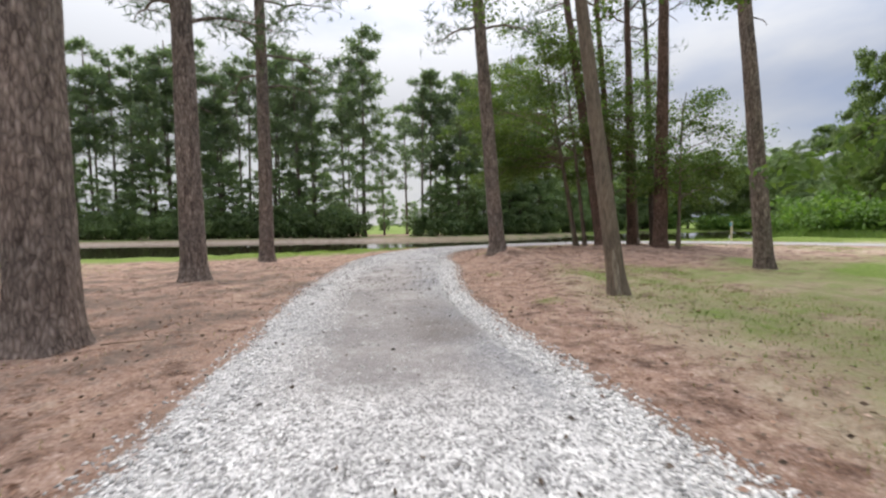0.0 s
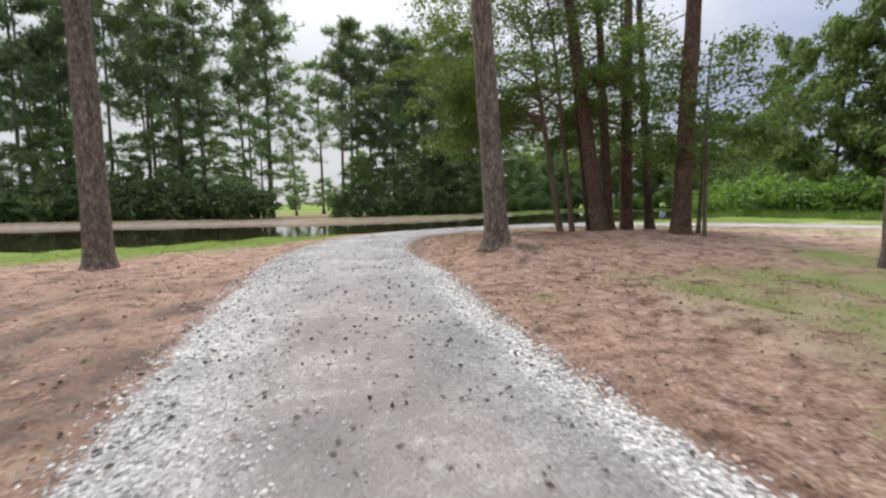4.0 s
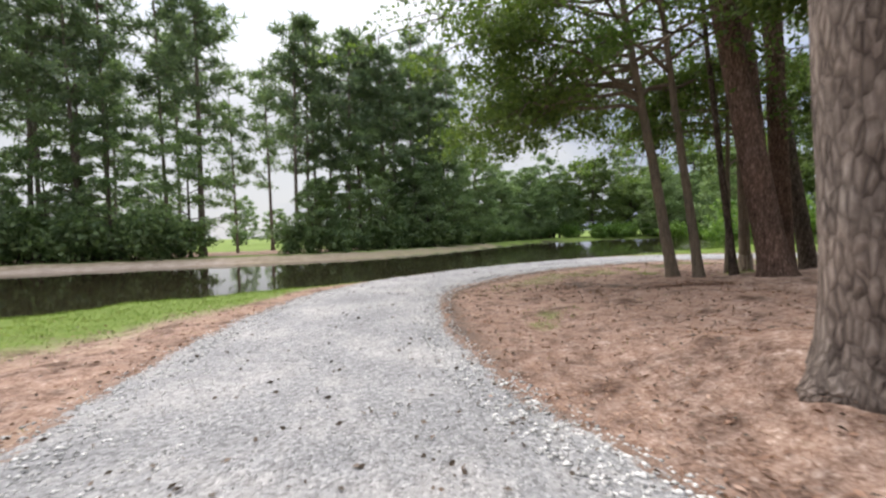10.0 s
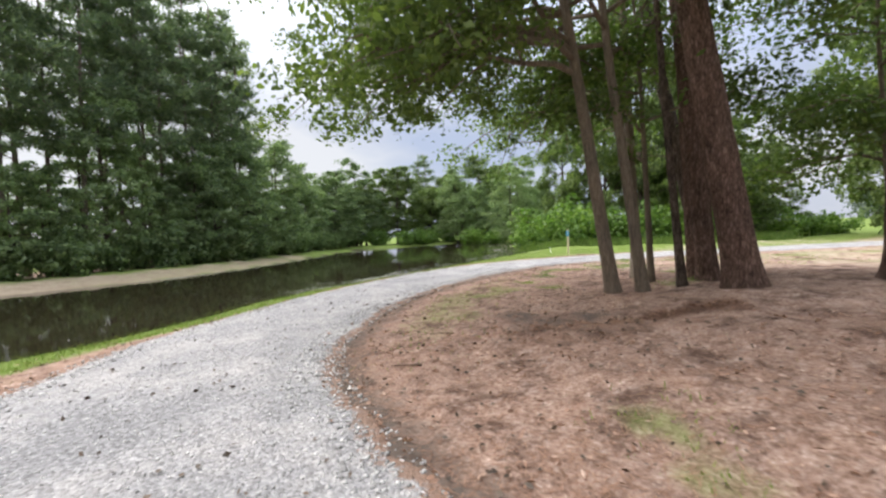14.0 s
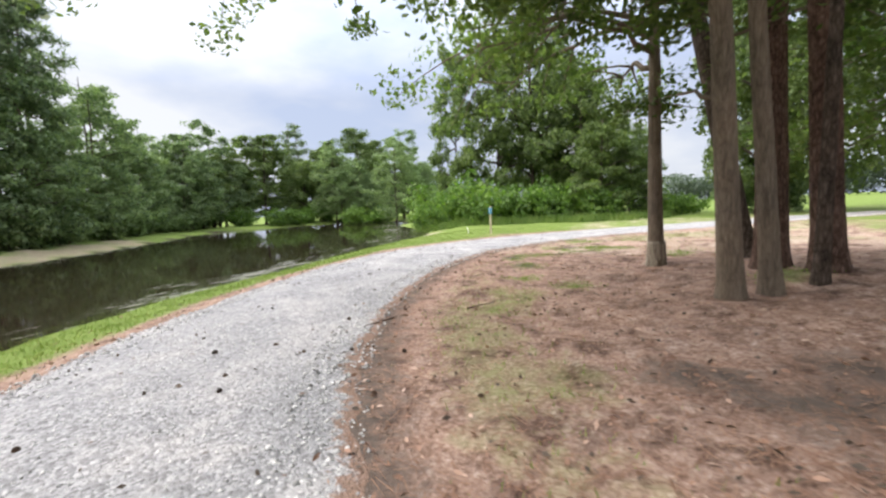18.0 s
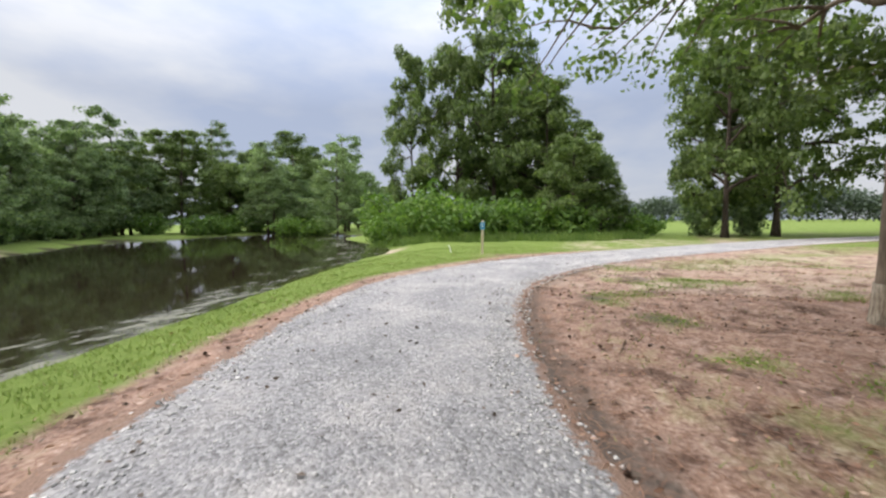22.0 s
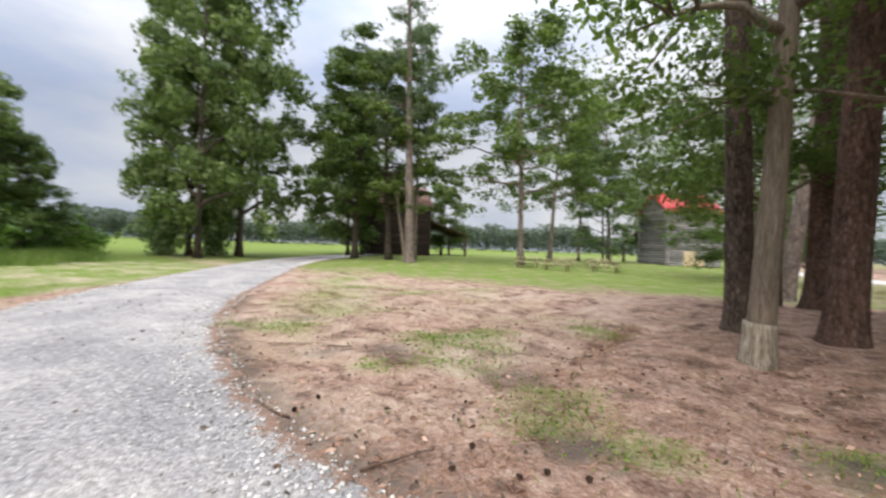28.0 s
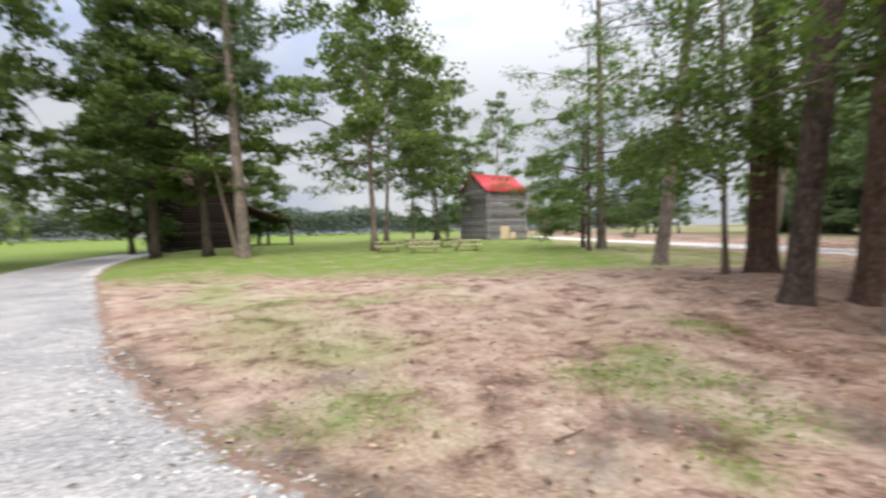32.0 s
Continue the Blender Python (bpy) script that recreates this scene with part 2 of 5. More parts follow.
l.new(math_node(n, l, "ADD", math_node(n, l, "MULTIPLY", f_hi, 0.5), math_node(n, l, "MULTIPLY", f_patch, 0.5)), dry.inputs["Fac"])
grn = ramp(n, [(0.2, (0.08, 0.118, 0.03)), (0.5, (0.15, 0.208, 0.05)), (0.8, (0.265, 0.31, 0.105))])
l.new(math_node(n, l, "ADD", math_node(n, l, "MULTIPLY", f_hi, 0.5), math_node(n, l, "MULTIPLY", f_mid, 0.5)), grn.inputs["Fac"])


def edge(att, amount, noise_f, gain):
    s = math_node(n, l, "ADD", att, math_node(n, l, "MULTIPLY", math_node(n, l, "SUBTRACT", noise_f, 0.5), amount))
    return math_node(n, l, "ADD", math_node(n, l, "MULTIPLY", math_node(n, l, "SUBTRACT", s, 0.5), gain), 0.5, True)


c1 = mixc(n, l, edge(lawn.outputs["Fac"], 1.5, f_patch, 2.2), straw_c, dry.outputs["Color"])
c2 = mixc(n, l, edge(lush.outputs["Fac"], 1.3, math_node(n, l, "ADD", math_node(n, l, "MULTIPLY", f_patch, 0.6), math_node(n, l, "MULTIPLY", f_mid, 0.4)), 1.8), c1, grn.outputs["Color"])
damp = n.new("ShaderNodeAttribute")
damp.attribute_name = "damp"
pale = n.new("ShaderNodeAttribute")
pale.attribute_name = "pale"
c2 = mixc(n, l, edge(damp.outputs["Fac"], 1.2, f_mid, 2.0), c2, (0.125, 0.1, 0.085))
pale_r = ramp(n, [(0.34, (0.24, 0.178, 0.138)), (0.48, (0.415, 0.33, 0.268)), (0.66, (0.61, 0.51, 0.435))])
l.new(math_node(n, l, "ADD", math_node(n, l, "MULTIPLY", f_hi, 0.6), math_node(n, l, "MULTIPLY", f_patch, 0.4)), pale_r.inputs["Fac"])
c2 = mixc(n, l, edge(pale.outputs["Fac"], 0.8, f_patch, 1.8), c2, pale_r.outputs["Color"])
c3 = mixc(n, l, edge(mud.outputs["Fac"], 0.6, f_mid, 3.0), c2, (0.055, 0.045, 0.032))
l.new(c3, b.inputs["Base Color"])
add_bump(n, l, b, math_node(n, l, "ADD", f_hi, math_node(n, l, "MULTIPLY", f_mid, 1.2)), 0.8, 0.035)

# gravel: grey crushed stone, paler loose stone along the edges, browner worn middle
GRAVEL, n, l, b = mat_base("crushed_gravel", 0.95, 0.2)
pos = coords(n, l)
v = n.new("ShaderNodeTexVoronoi")
v.inputs["Scale"].default_value = 42
v.inputs["Randomness"].default_value = 1.0
l.new(pos, v.inputs["Vector"])
sep = n.new("ShaderNodeSeparateColor")
l.new(v.outputs["Color"], sep.inputs[0])
stone_r = ramp(n, [(0.12, (0.19, 0.187, 0.184)), (0.42, (0.345, 0.341, 0.343)), (0.75, (0.45, 0.443, 0.445)), (0.95, (0.66, 0.64, 0.635))])
g_hi, g_lo, g_md = noise_tex(n, l, 70, 4, pos, 0.7), noise_tex(n, l, 0.8, 4, pos), noise_tex(n, l, 6, 4, pos)
l.new(math_node(n, l, "ADD", math_node(n, l, "MULTIPLY", sep.outputs[0], 0.7), math_node(n, l, "MULTIPLY", g_hi, 0.35)), stone_r.inputs["Fac"])
fines = ramp(n, [(0.35, (0.27, 0.24, 0.222)), (0.65, (0.42, 0.38, 0.355))])
l.new(g_hi, fines.inputs["Fac"])
worn = n.new("ShaderNodeAttribute")
worn.attribute_name = "worn"
wf = math_node(n, l, "ADD", worn.outputs["Fac"], math_node(n, l, "MULTIPLY", math_node(n, l, "SUBTRACT", math_node(n, l, "ADD", g_lo, math_node(n, l, "MULTIPLY", g_md, 0.6)), 0.8), 1.6), True)
gc = mixc(n, l, math_node(n, l, "MULTIPLY", wf, 0.75), stone_r.outputs["Color"], fines.outputs["Color"])
tint = ramp(n, [(0.3, (0.7, 0.7, 0.72)), (0.7, (1.04, 1.03, 1.045))])
l.new(g_lo, tint.inputs["Fac"])
gc = mixc(n, l, 1.0, gc, tint.outputs["Color"], "MULTIPLY")
fresh = n.new("ShaderNodeAttribute")
fresh.attribute_name = "fresh"
white_r = ramp(n, [(0.2, (0.2, 0.19, 0.185)), (0.45, (0.5, 0.485, 0.48)), (0.65, (0.72, 0.7, 0.69)), (0.85, (0.9, 0.87, 0.86))])
l.new(math_node(n, l, "ADD", math_node(n, l, "MULTIPLY", sep.outputs[1], 0.75), math_node(n, l, "MULTIPLY", g_md, 0.3)), white_r.inputs["Fac"])
ff = math_node(n, l, "ADD", fresh.outputs["Fac"], math_node(n, l, "MULTIPLY", math_node(n, l, "SUBTRACT", math_node(n, l, "ADD", g_md, g_lo), 1.0), 1.1), True)
gc = mixc(n, l, ff, gc, white_r.outputs["Color"])
stain = n.new("ShaderNodeAttribute")
stain.attribute_name = "stain"
gc = mixc(n, l, math_node(n, l, "MULTIPLY", stain.outputs["Fac"], math_node(n, l, "ADD", g_md, 0.2), True), gc, (0.17, 0.145, 0.135))
fringe = n.new("ShaderNodeAttribute")
fringe.attribute_name = "fringe"
g_fr = noise_tex(n, l, 11, 5, pos, 0.7)
ef = math_node(n, l, "MULTIPLY", math_node(n, l, "ADD", fringe.outputs["Fac"], math_node(n, l, "SUBTRACT", math_node(n, l, "MULTIPLY", g_fr, 1.7), 1.35)), 5.0, True)
soil_r = ramp(n, [(0.35, (0.16, 0.11, 0.085)), (0.6, (0.33, 0.22, 0.17))])
l.new(g_hi, soil_r.inputs["Fac"])
l.new(mixc(n, l, ef, gc, soil_r.outputs["Color"]), b.inputs["Base Color"])
add_bump(n, l, b, math_node(n, l, "ADD", math_node(n, l, "MULTIPLY", v.outputs["Distance"], -1.0), g_hi), 0.7, 0.02)

STONE, n, l, b = mat_base("loose_stone", 0.9, 0.25)
g = n.new("ShaderNodeNewGeometry")
r = ramp(n, [(0.0, (0.22, 0.215, 0.21)), (0.3, (0.4, 0.39, 0.385)), (0.7, (0.56, 0.55, 0.54)), (1.0, (0.8, 0.775, 0.76))])
l.new(g.outputs["Random Per Island"], r.inputs["Fac"])
l.new(r.outputs["Color"], b.inputs["Base Color"])

PALE_STONE, n, l, b = mat_base("pale_limestone", 0.9, 0.25)
g = n.new("ShaderNodeNewGeometry")
r = ramp(n, [(0.0, (0.4, 0.38, 0.37)), (0.4, (0.68, 0.66, 0.65)), (1.0, (0.9, 0.87, 0.85))])
l.new(g.outputs["Random Per Island"], r.inputs["Fac"])
l.new(r.outputs["Color"], b.inputs["Base Color"])

WATER, n, l, b = mat_base("dark_pond_water", 0.04, 0.5)
pos = coords(n, l)
b.inputs["IOR"].default_value = 1.33
scum_n = noise_tex(n, l, 0.33, 5, coords(n, l, (0.8, 1.7, 1)), 0.62)
fleck = noise_tex(n, l, 2.6, 5, coords(n, l, (0.6, 1.6, 1)), 0.7)
scum_att = n.new("ShaderNodeAttribute")
scum_att.attribute_name = "scum"
sf = math_node(n, l, "ADD", math_node(n, l, "MULTIPLY", scum_n, 0.5), math_node(n, l, "MULTIPLY", fleck, 0.5))
sf = math_node(n, l, "ADD", sf, math_node(n, l, "MULTIPLY", scum_att.outputs["Fac"], 0.24))
sf = math_node(n, l, "MULTIPLY", math_node(n, l, "SUBTRACT", sf, 0.75), 9.0, True)
l.new(mixc(n, l, sf, (0.022, 0.017, 0.01), (0.20, 0.20, 0.15)), b.inputs["Base Color"])
l.new(math_node(n, l, "ADD", math_node(n, l, "MULTIPLY", sf, 0.5), 0.04), b.inputs["Roughness"])
add_bump(n, l, b, noise_tex(n, l, 2.2, 3, coords(n, l, (0.7, 1.5, 1))), 0.022, 0.05)


def wood_material(name, dark, light, streak=(1, 1, 14), rough=0.9, rnd=0.35):
    m, n, l, b = mat_base(name, rough, 0.2)
    o = n.new("ShaderNodeObjectInfo")
    f = noise_tex(n, l, 3.0, 6, coords(n, l, streak), 0.65)
    f = math_node(n, l, "ADD", f, math_node(n, l, "MULTIPLY", math_node(n, l, "SUBTRACT", o.outputs["Random"], 0.5), rnd))
    r = ramp(n, [(0.25, dark), (0.75, light)])
    l.new(f, r.inputs["Fac"])
    l.new(r.outputs["Color"], b.inputs["Base Color"])
    add_bump(n, l, b, f, 0.5, 0.02)
    return m


LOG = wood_material("weathered_grey_log", (0.085, 0.082, 0.085), (0.38, 0.365, 0.365), (0.6, 10, 10))
CHINK = wood_material("dark_log_gap", (0.012, 0.01, 0.009), (0.03, 0.026, 0.022))
LOG_DARK = wood_material("dark_brown_log", (0.022, 0.015, 0.013), (0.07, 0.047, 0.04), (0.6, 10, 10))
TIMBER = wood_material("aged_timber", (0.06, 0.045, 0.035), (0.19, 0.14, 0.11))
TABLE_WOOD = wood_material("pale_treated_wood", (0.34, 0.29, 0.17), (0.60, 0.54, 0.36), (1.2, 9, 9))
POST_WOOD = wood_material("pale_post_wood", (0.42, 0.36, 0.24), (0.66, 0.58, 0.42), (9, 9, 1))


def metal_roof(name, a, c, rough=0.45):
    m, n, l, b = mat_base(name, rough, 0.5)
    f = noise_tex(n, l, 1.6, 5, coords(n, l, (1, 1, 1)), 0.6)
    r = ramp(n, [(0.35, a), (0.65, c)])
    l.new(f, r.inputs["Fac"])
    l.new(r.outputs["Color"], b.inputs["Base Color"])
    return m


RED_ROOF = metal_roof("red_metal_roof", (0.4, 0.026, 0.036), (0.52, 0.045, 0.055))
RUST_ROOF = metal_roof("rusted_tin_roof", (0.11, 0.06, 0.048), (0.28, 0.17, 0.145), 0.8)
BLUE_SIGN = metal_roof("blue_sign_face", (0.045, 0.25, 0.42), (0.06, 0.30, 0.48))
WHITE_PLASTIC = metal_roof("white_plastic", (0.72, 0.71, 0.68), (0.8, 0.79, 0.77))
CARDBOARD = metal_roof("pale_board", (0.48, 0.37, 0.24), (0.55, 0.43, 0.29), 0.9)
CONE_MAT = wood_material("pine_cone_scales", (0.03, 0.02, 0.016), (0.13, 0.08, 0.055), (6, 6, 6))
TWIG = wood_material("dry_twig", (0.07, 0.045, 0.035), (0.24, 0.165, 0.125), (6, 6, 6))
# horizon woods: greyed, bluish leaves carry the air's haze in their colour
HAZED_WOODS = leaf_material("distant_woods", (0.065, 0.09, 0.07), (0.1, 0.13, 0.1), (0.14, 0.175, 0.135), 0.3)

# ---------------------------------------------------------------- mesh helpers
RNG = np.random.default_rng(7)


def mesh_np(name, V, F, material, smooth=False):
    """A mesh from vertices and one array of triangles or quads, or a list of such arrays."""
    V = np.asarray(V, dtype=np.float32)
    groups = [np.asarray(f, dtype=np.int32) for f in (F if isinstance(F, list) else [F]) if len(f)]
    me = bpy.data.meshes.new(name)
    me.vertices.add(len(V))
    me.vertices.foreach_set("co", V.ravel())
    idx = np.concatenate([g.ravel() for g in groups])
    tot = np.concatenate([np.full(len(g), g.shape[1], dtype=np.int32) for g in groups])
    me.loops.add(len(idx))
    me.loops.foreach_set("vertex_index", idx)
    me.polygons.add(len(tot))
    me.polygons.foreach_set("loop_start", np.concatenate([[0], np.cumsum(tot)[:-1]]).astype(np.int32))
    me.polygons.foreach_set("loop_total", tot)
    if smooth:
        me.polygons.foreach_set("use_smooth", np.ones(len(tot), dtype=bool))
    me.update(calc_edges=True)
    me.materials.append(material)
    return me


def part(name, me, parent=None, label=""):
    """One mesh object, under a thing or a part where one is given."""
    ob = new(name, me)
    if parent is not None:
        ob.parent = parent
    if label:
        ob["label"] = label
    return ob


def box_data(lo, hi, bev=0.0):
    (x0, y0, z0), (x1, y1, z1) = lo, hi
    V = [(x, y, z) for z in (z0, z1) for x, y in ((x0, y0), (x1, y0), (x1, y1), (x0, y1))]
    F = [(3, 2, 1, 0), (4, 5, 6, 7), (0, 1, 5, 4), (1, 2, 6, 5), (2, 3, 7, 6), (3, 0, 4, 7)]
    return V, F


def box_part(name, lo, hi, material, parent, label="", bevel=0.01):
    bm = bmesh.new()
    V, F = box_data(lo, hi)
    vs = [bm.verts.new(c) for c in V]
    for f in F:
        bm.faces.new([vs[i] for i in f])
    if bevel:
        bmesh.ops.bevel(bm, geom=bm.edges[:], offset=bevel, segments=1, affect="EDGES")
    me = bpy.data.meshes.new(name)
    bm.to_mesh(me)
    bm.free()
    me.materials.append(material)
    return part(name, me, parent, label)


def tube(points, radii, sides=10, lump=0.0, cap=True):
    """A tapering tube along points: vertices and quads."""
    P = np.asarray(points, dtype=float)
    R = np.asarray(radii, dtype=float)
    k = len(P)
    d = np.gradient(P, axis=0)
    d /= np.linalg.norm(d, axis=1)[:, None] + 1e-9
    ref = np.where(np.abs(d[:, 2:3]) > 0.8, np.array([[1.0, 0, 0]]), np.array([[0, 0, 1.0]]))
    u = np.cross(ref, d)
    u /= np.linalg.norm(u, axis=1)[:, None] + 1e-9
    w = np.cross(d, u)
    a = np.linspace(0, 2 * math.pi, sides, endpoint=False)
    rr = R[:, None] * np.ones((1, sides))
    if lump:
        rr = rr * (1 + lump * RNG.standard_normal((k, sides)))
    V = P[:, None] + rr[..., None] * (np.cos(a)[None, :, None] * u[:, None] + np.sin(a)[None, :, None] * w[:, None])
    i = np.arange(k - 1)[:, None] * sides
    j = np.arange(sides)[None]
    jn = (j + 1) % sides
    F = np.stack([i + j, i + jn, i + sides + jn, i + sides + j], -1).reshape(-1, 4)
    V = V.reshape(-1, 3)
    if cap:
        V = np.vstack([V, P[-1:], P[:1]])
        t0 = (k - 1) * sides
        jj, jjn = np.arange(sides), (np.arange(sides) + 1) % sides
        F = [F, np.vstack([np.stack([t0 + jj, t0 + jjn, np.full(sides, k * sides)], 1), np.stack([jjn, jj, np.full(sides, k * sides + 1)], 1)])]
    else:
        F = [F]
    return V, F


class Pile:
    """Gathers vertices and faces of several pieces for one mesh."""

    def __init__(self):
        self.V, self.F, self.n = [], {}, 0

    def add(self, V, F):
        for f in (F if isinstance(F, list) else [F]):
            f = np.asarray(f)
            if len(f):
                self.F.setdefault(f.shape[1], []).append(f + self.n)
        self.V.append(np.asarray(V, dtype=float))
        self.n += len(V)

    def mesh(self, name, material, smooth=False):
        return mesh_np(name, np.vstack(self.V), [np.vstack(x) for x in self.F.values()], material, smooth)


def unit(v):
    return v / (np.linalg.norm(v, axis=-1, keepdims=True) + 1e-9)


def leaves(centres, size, flat=0.5, aspect=0.55, rng=RNG, droop=0.0, normals=None):
    """A pointed, folded leaf at every centre, facing its normal where one is given: vertices and triangles."""
    k = len(centres)
    along = rng.standard_normal((k, 3))
    if normals is None:
        along[:, 2] = along[:, 2] * flat - droop
        along = unit(along)
        side = unit(np.cross(along, rng.standard_normal((k, 3)) * (1, 1, 0.4) + np.array([0, 0, 1.2])))
    else:
        face = unit(normals + 0.42 * rng.standard_normal((k, 3)))
        along = unit(np.cross(face, along))
        along[:, 2] -= droop
        along = unit(along)
        side = unit(np.cross(along, face))
    up = np.cross(side, along)
    s = (size * (0.6 + 0.8 * rng.random(k)))[:, None]
    a = centres - along * s * 0.5
    t = centres + along * s * 0.5
    m1 = centres + side * s * aspect * 0.5 + up * s * 0.08
    m2 = centres - side * s * aspect * 0.5 + up * s * 0.08
    V = np.stack([a, m1, t, m2], 1).reshape(-1, 3)
    i = np.arange(k)[:, None] * 4
    return V, np.vstack([i + [[0, 1, 2]], i + [[0, 2, 3]]])


def clumps(lumps, radius, squash, count, rng):
    """Leaf places on uneven, flattened clumps round the lumps, and the way each leaf faces."""
    per = max(count // len(lumps), 1)
    r = np.repeat(radius * (0.6 + 0.8 * rng.random(len(lumps))), per)
    stretch_ = np.repeat(0.75 + 0.5 * rng.random((len(lumps), 3)), per, axis=0)
    d = unit(rng.standard_normal((len(r), 3)) + (0, 0, 0.35))
    shell = (0.35 + 0.65 * np.sqrt(rng.random(len(r))))[:, None]
    return np.repeat(lumps, per, axis=0) + d * shell * r[:, None] * stretch_ * (1, 1, squash), unit(d * (1, 1, 1.4))


def tufts(centres, size, blades=7, width=0.07, rng=RNG, up=0.35):
    """A brush of thin needles at every centre."""
    k = len(centres)
    C = np.repeat(centres, blades, axis=0)
    d = rng.standard_normal((k * blades, 3))
    d[:, 2] += up
    d = unit(d)
    s = (size * (0.6 + 0.7 * rng.random(k * blades)))[:, None]
    side = unit(np.cross(d, rng.standard_normal((k * blades, 3)))) * s * width
    V = np.stack([C - side, C + side, C + d * s], 1).reshape(-1, 3)
    return V, np.arange(k * blades * 3).reshape(-1, 3)


def smoothstep(a, b_, x):
    t = np.clip((x - a) / (b_ - a), 0, 1)
    return t * t * (3 - 2 * t)


# ---------------------------------------------------------------- plan
TRACK = [(9.0, -48, 2.0), (7.0, -30, 2.0), (4.0, -16, 2.0), (1.4, -6, 2.0), (0.15, 0.5, 2.0), (-0.25, 2.8, 1.95), (-0.82, 5.8, 1.82), (-1.27, 8.4, 1.84), (-1.56, 11.5, 1.95), (-1.62, 15, 2.08), (-1.8, 18, 2.0), (-1.55, 20.7, 1.85), (-1.0, 22.9, 1.8), (-0.15, 25.0, 1.72), (1.1, 26.6, 1.66), (3.5, 28.35, 1.58), (6.0, 29.6, 1.58), (9.0, 30.6, 1.66), (11.6, 31.05, 1.78), (14, 31.1, 1.8), (17, 30.3, 1.8), (20.1, 28.8, 1.76), (23.2, 26.6, 1.8), (28.0, 22.4, 1.9), (35, 16, 1.9), (42, 8.0, 1.9), (50, -4, 1.9), (60, -24, 1.9), (70, -50, 1.9)]
SHORE = [(-70, 8), (-45, 14), (-24, 22.0), (-17, 24.8), (-10.6, 27.0), (-8.7, 28.8), (-3.5, 30.8), (0.8, 32.2), (4, 34.2), (7.5, 35.6), (11, 36.4), (16, 37.7), (20, 38.6), (24, 39.5), (27, 39.8), (32, 42), (38, 47), (48, 55), (58, 58)]
FAR_SHORE = [(75, 80), (58, 79), (44, 77.5), (34, 74), (27, 67), (20, 60.5), (12, 53.5), (4, 49.0), (-5, 47.6), (-14, 47.2), (-23, 46.5), (-45, 44), (-70, 42)]


def spline(pts, per=12):
    P = np.asarray(pts, dtype=float)
    P = np.vstack([2 * P[0] - P[1], P, 2 * P[-1] - P[-2]])
    t = np.linspace(0, 1, per, endpoint=False)[:, None]
    out = [0.5 * (2 * b0 + (c0 - a0) * t + (2 * a0 - 5 * b0 + 4 * c0 - d0) * t ** 2 + (3 * b0 - a0 - 3 * c0 + d0) * t ** 3) for a0, b0, c0, d0 in zip(P[:-3], P[1:-2], P[2:-1], P[3:])]
    return np.vstack(out + [P[-2:-1]])


MID = spline(TRACK, 10)
WALKED = np.flatnonzero((MID[:, 1] > -4) & (MID[:, 0] < 25))
NEAR_S, FAR_S = spline(SHORE, 6), spline(FAR_SHORE, 6)
POND = np.vstack([NEAR_S, FAR_S])


def path_distance(X, Y):
    """Distance to the track's middle line, and its half width there."""
    X, Y = np.asarray(X, float), np.asarray(Y, float)
    best, half = np.full(X.shape, 1e9), np.full(X.shape, 2.0)
    for a0, c0 in zip(MID[:-1], MID[1:]):
        dx, dy = c0[:2] - a0[:2]
        t = np.clip(((X - a0[0]) * dx + (Y - a0[1]) * dy) / (dx * dx + dy * dy), 0, 1)
        dd = np.hypot(X - a0[0] - t * dx, Y - a0[1] - t * dy)
        m = dd < best
        best = np.where(m, dd, best)
        half = np.where(m, a0[2] + t * (c0[2] - a0[2]), half)
    return best, half


def pond_distance(X, Y):
    """Signed distance to the water's edge, negative in the pond."""
    X, Y = np.asarray(X, float), np.asarray(Y, float)
    best, inside = np.full(X.shape, 1e9), np.zeros(X.shape, bool)
    for a0, c0 in zip(POND, np.roll(POND, -1, axis=0)):
        dx, dy = c0 - a0
        t = np.clip(((X - a0[0]) * dx + (Y - a0[1]) * dy) / (dx * dx + dy * dy + 1e-9), 0, 1)
        best = np.minimum(best, np.hypot(X - a0[0] - t * dx, Y - a0[1] - t * dy))
        cross = ((a0[1] > Y) != (c0[1] > Y)) & (X < (c0[0] - a0[0]) * (Y - a0[1]) / (c0[1] - a0[1] + 1e-12) + a0[0])
        inside ^= cross
    return np.where(inside, -best, best)


def wobble(X, Y, s, seed):
    """Cheap smooth noise, about -1 to 1."""
    r = np.random.default_rng(seed)
    out = np.zeros(np.shape(X))
    for i in range(7):
        a, p = r.random() * 6.28, r.random() * 6.28
        f = (0.6 + 1.3 * r.random()) / s
        out = out + np.sin((X * math.cos(a) + Y * math.sin(a)) * f * 6.28 + p)
    return out / 3.2


def height(X, Y, pd=None, sd=None):
    pd, hw = path_distance(X, Y) if pd is None else pd
    sd = pond_distance(X, Y) if sd is None else sd
    off = smoothstep(0.0, 3.0, pd - hw)
    mound = 0.62 * np.exp(-(((X - 2.4) / 1.3) ** 2 + ((Y - 16.7) / 1.5) ** 2)) + 0.40 * np.exp(-(((X - 9.2) / 6.0) ** 2 + ((Y - 20.0) / 3.7) ** 2))
    rise = 0.30 * smoothstep(22, -20, Y) * smoothstep(6, 22, X)
    near = (0.05 * wobble(X, Y, 3.5, 3) + 0.025 * wobble(X, Y, 1.1, 4)) * smoothstep(0.1, 2.0, pd - hw)
    z = off * (mound + rise) + near
    bank = smoothstep(4.2, -0.2, sd)
    z = z * (1 - bank) - 0.46 * bank - 0.6 * smoothstep(0.0, -3.0, sd)
    return z


def ground_z(x, y):
    return float(height(np.array([float(x)]), np.array([float(y)]))[0])


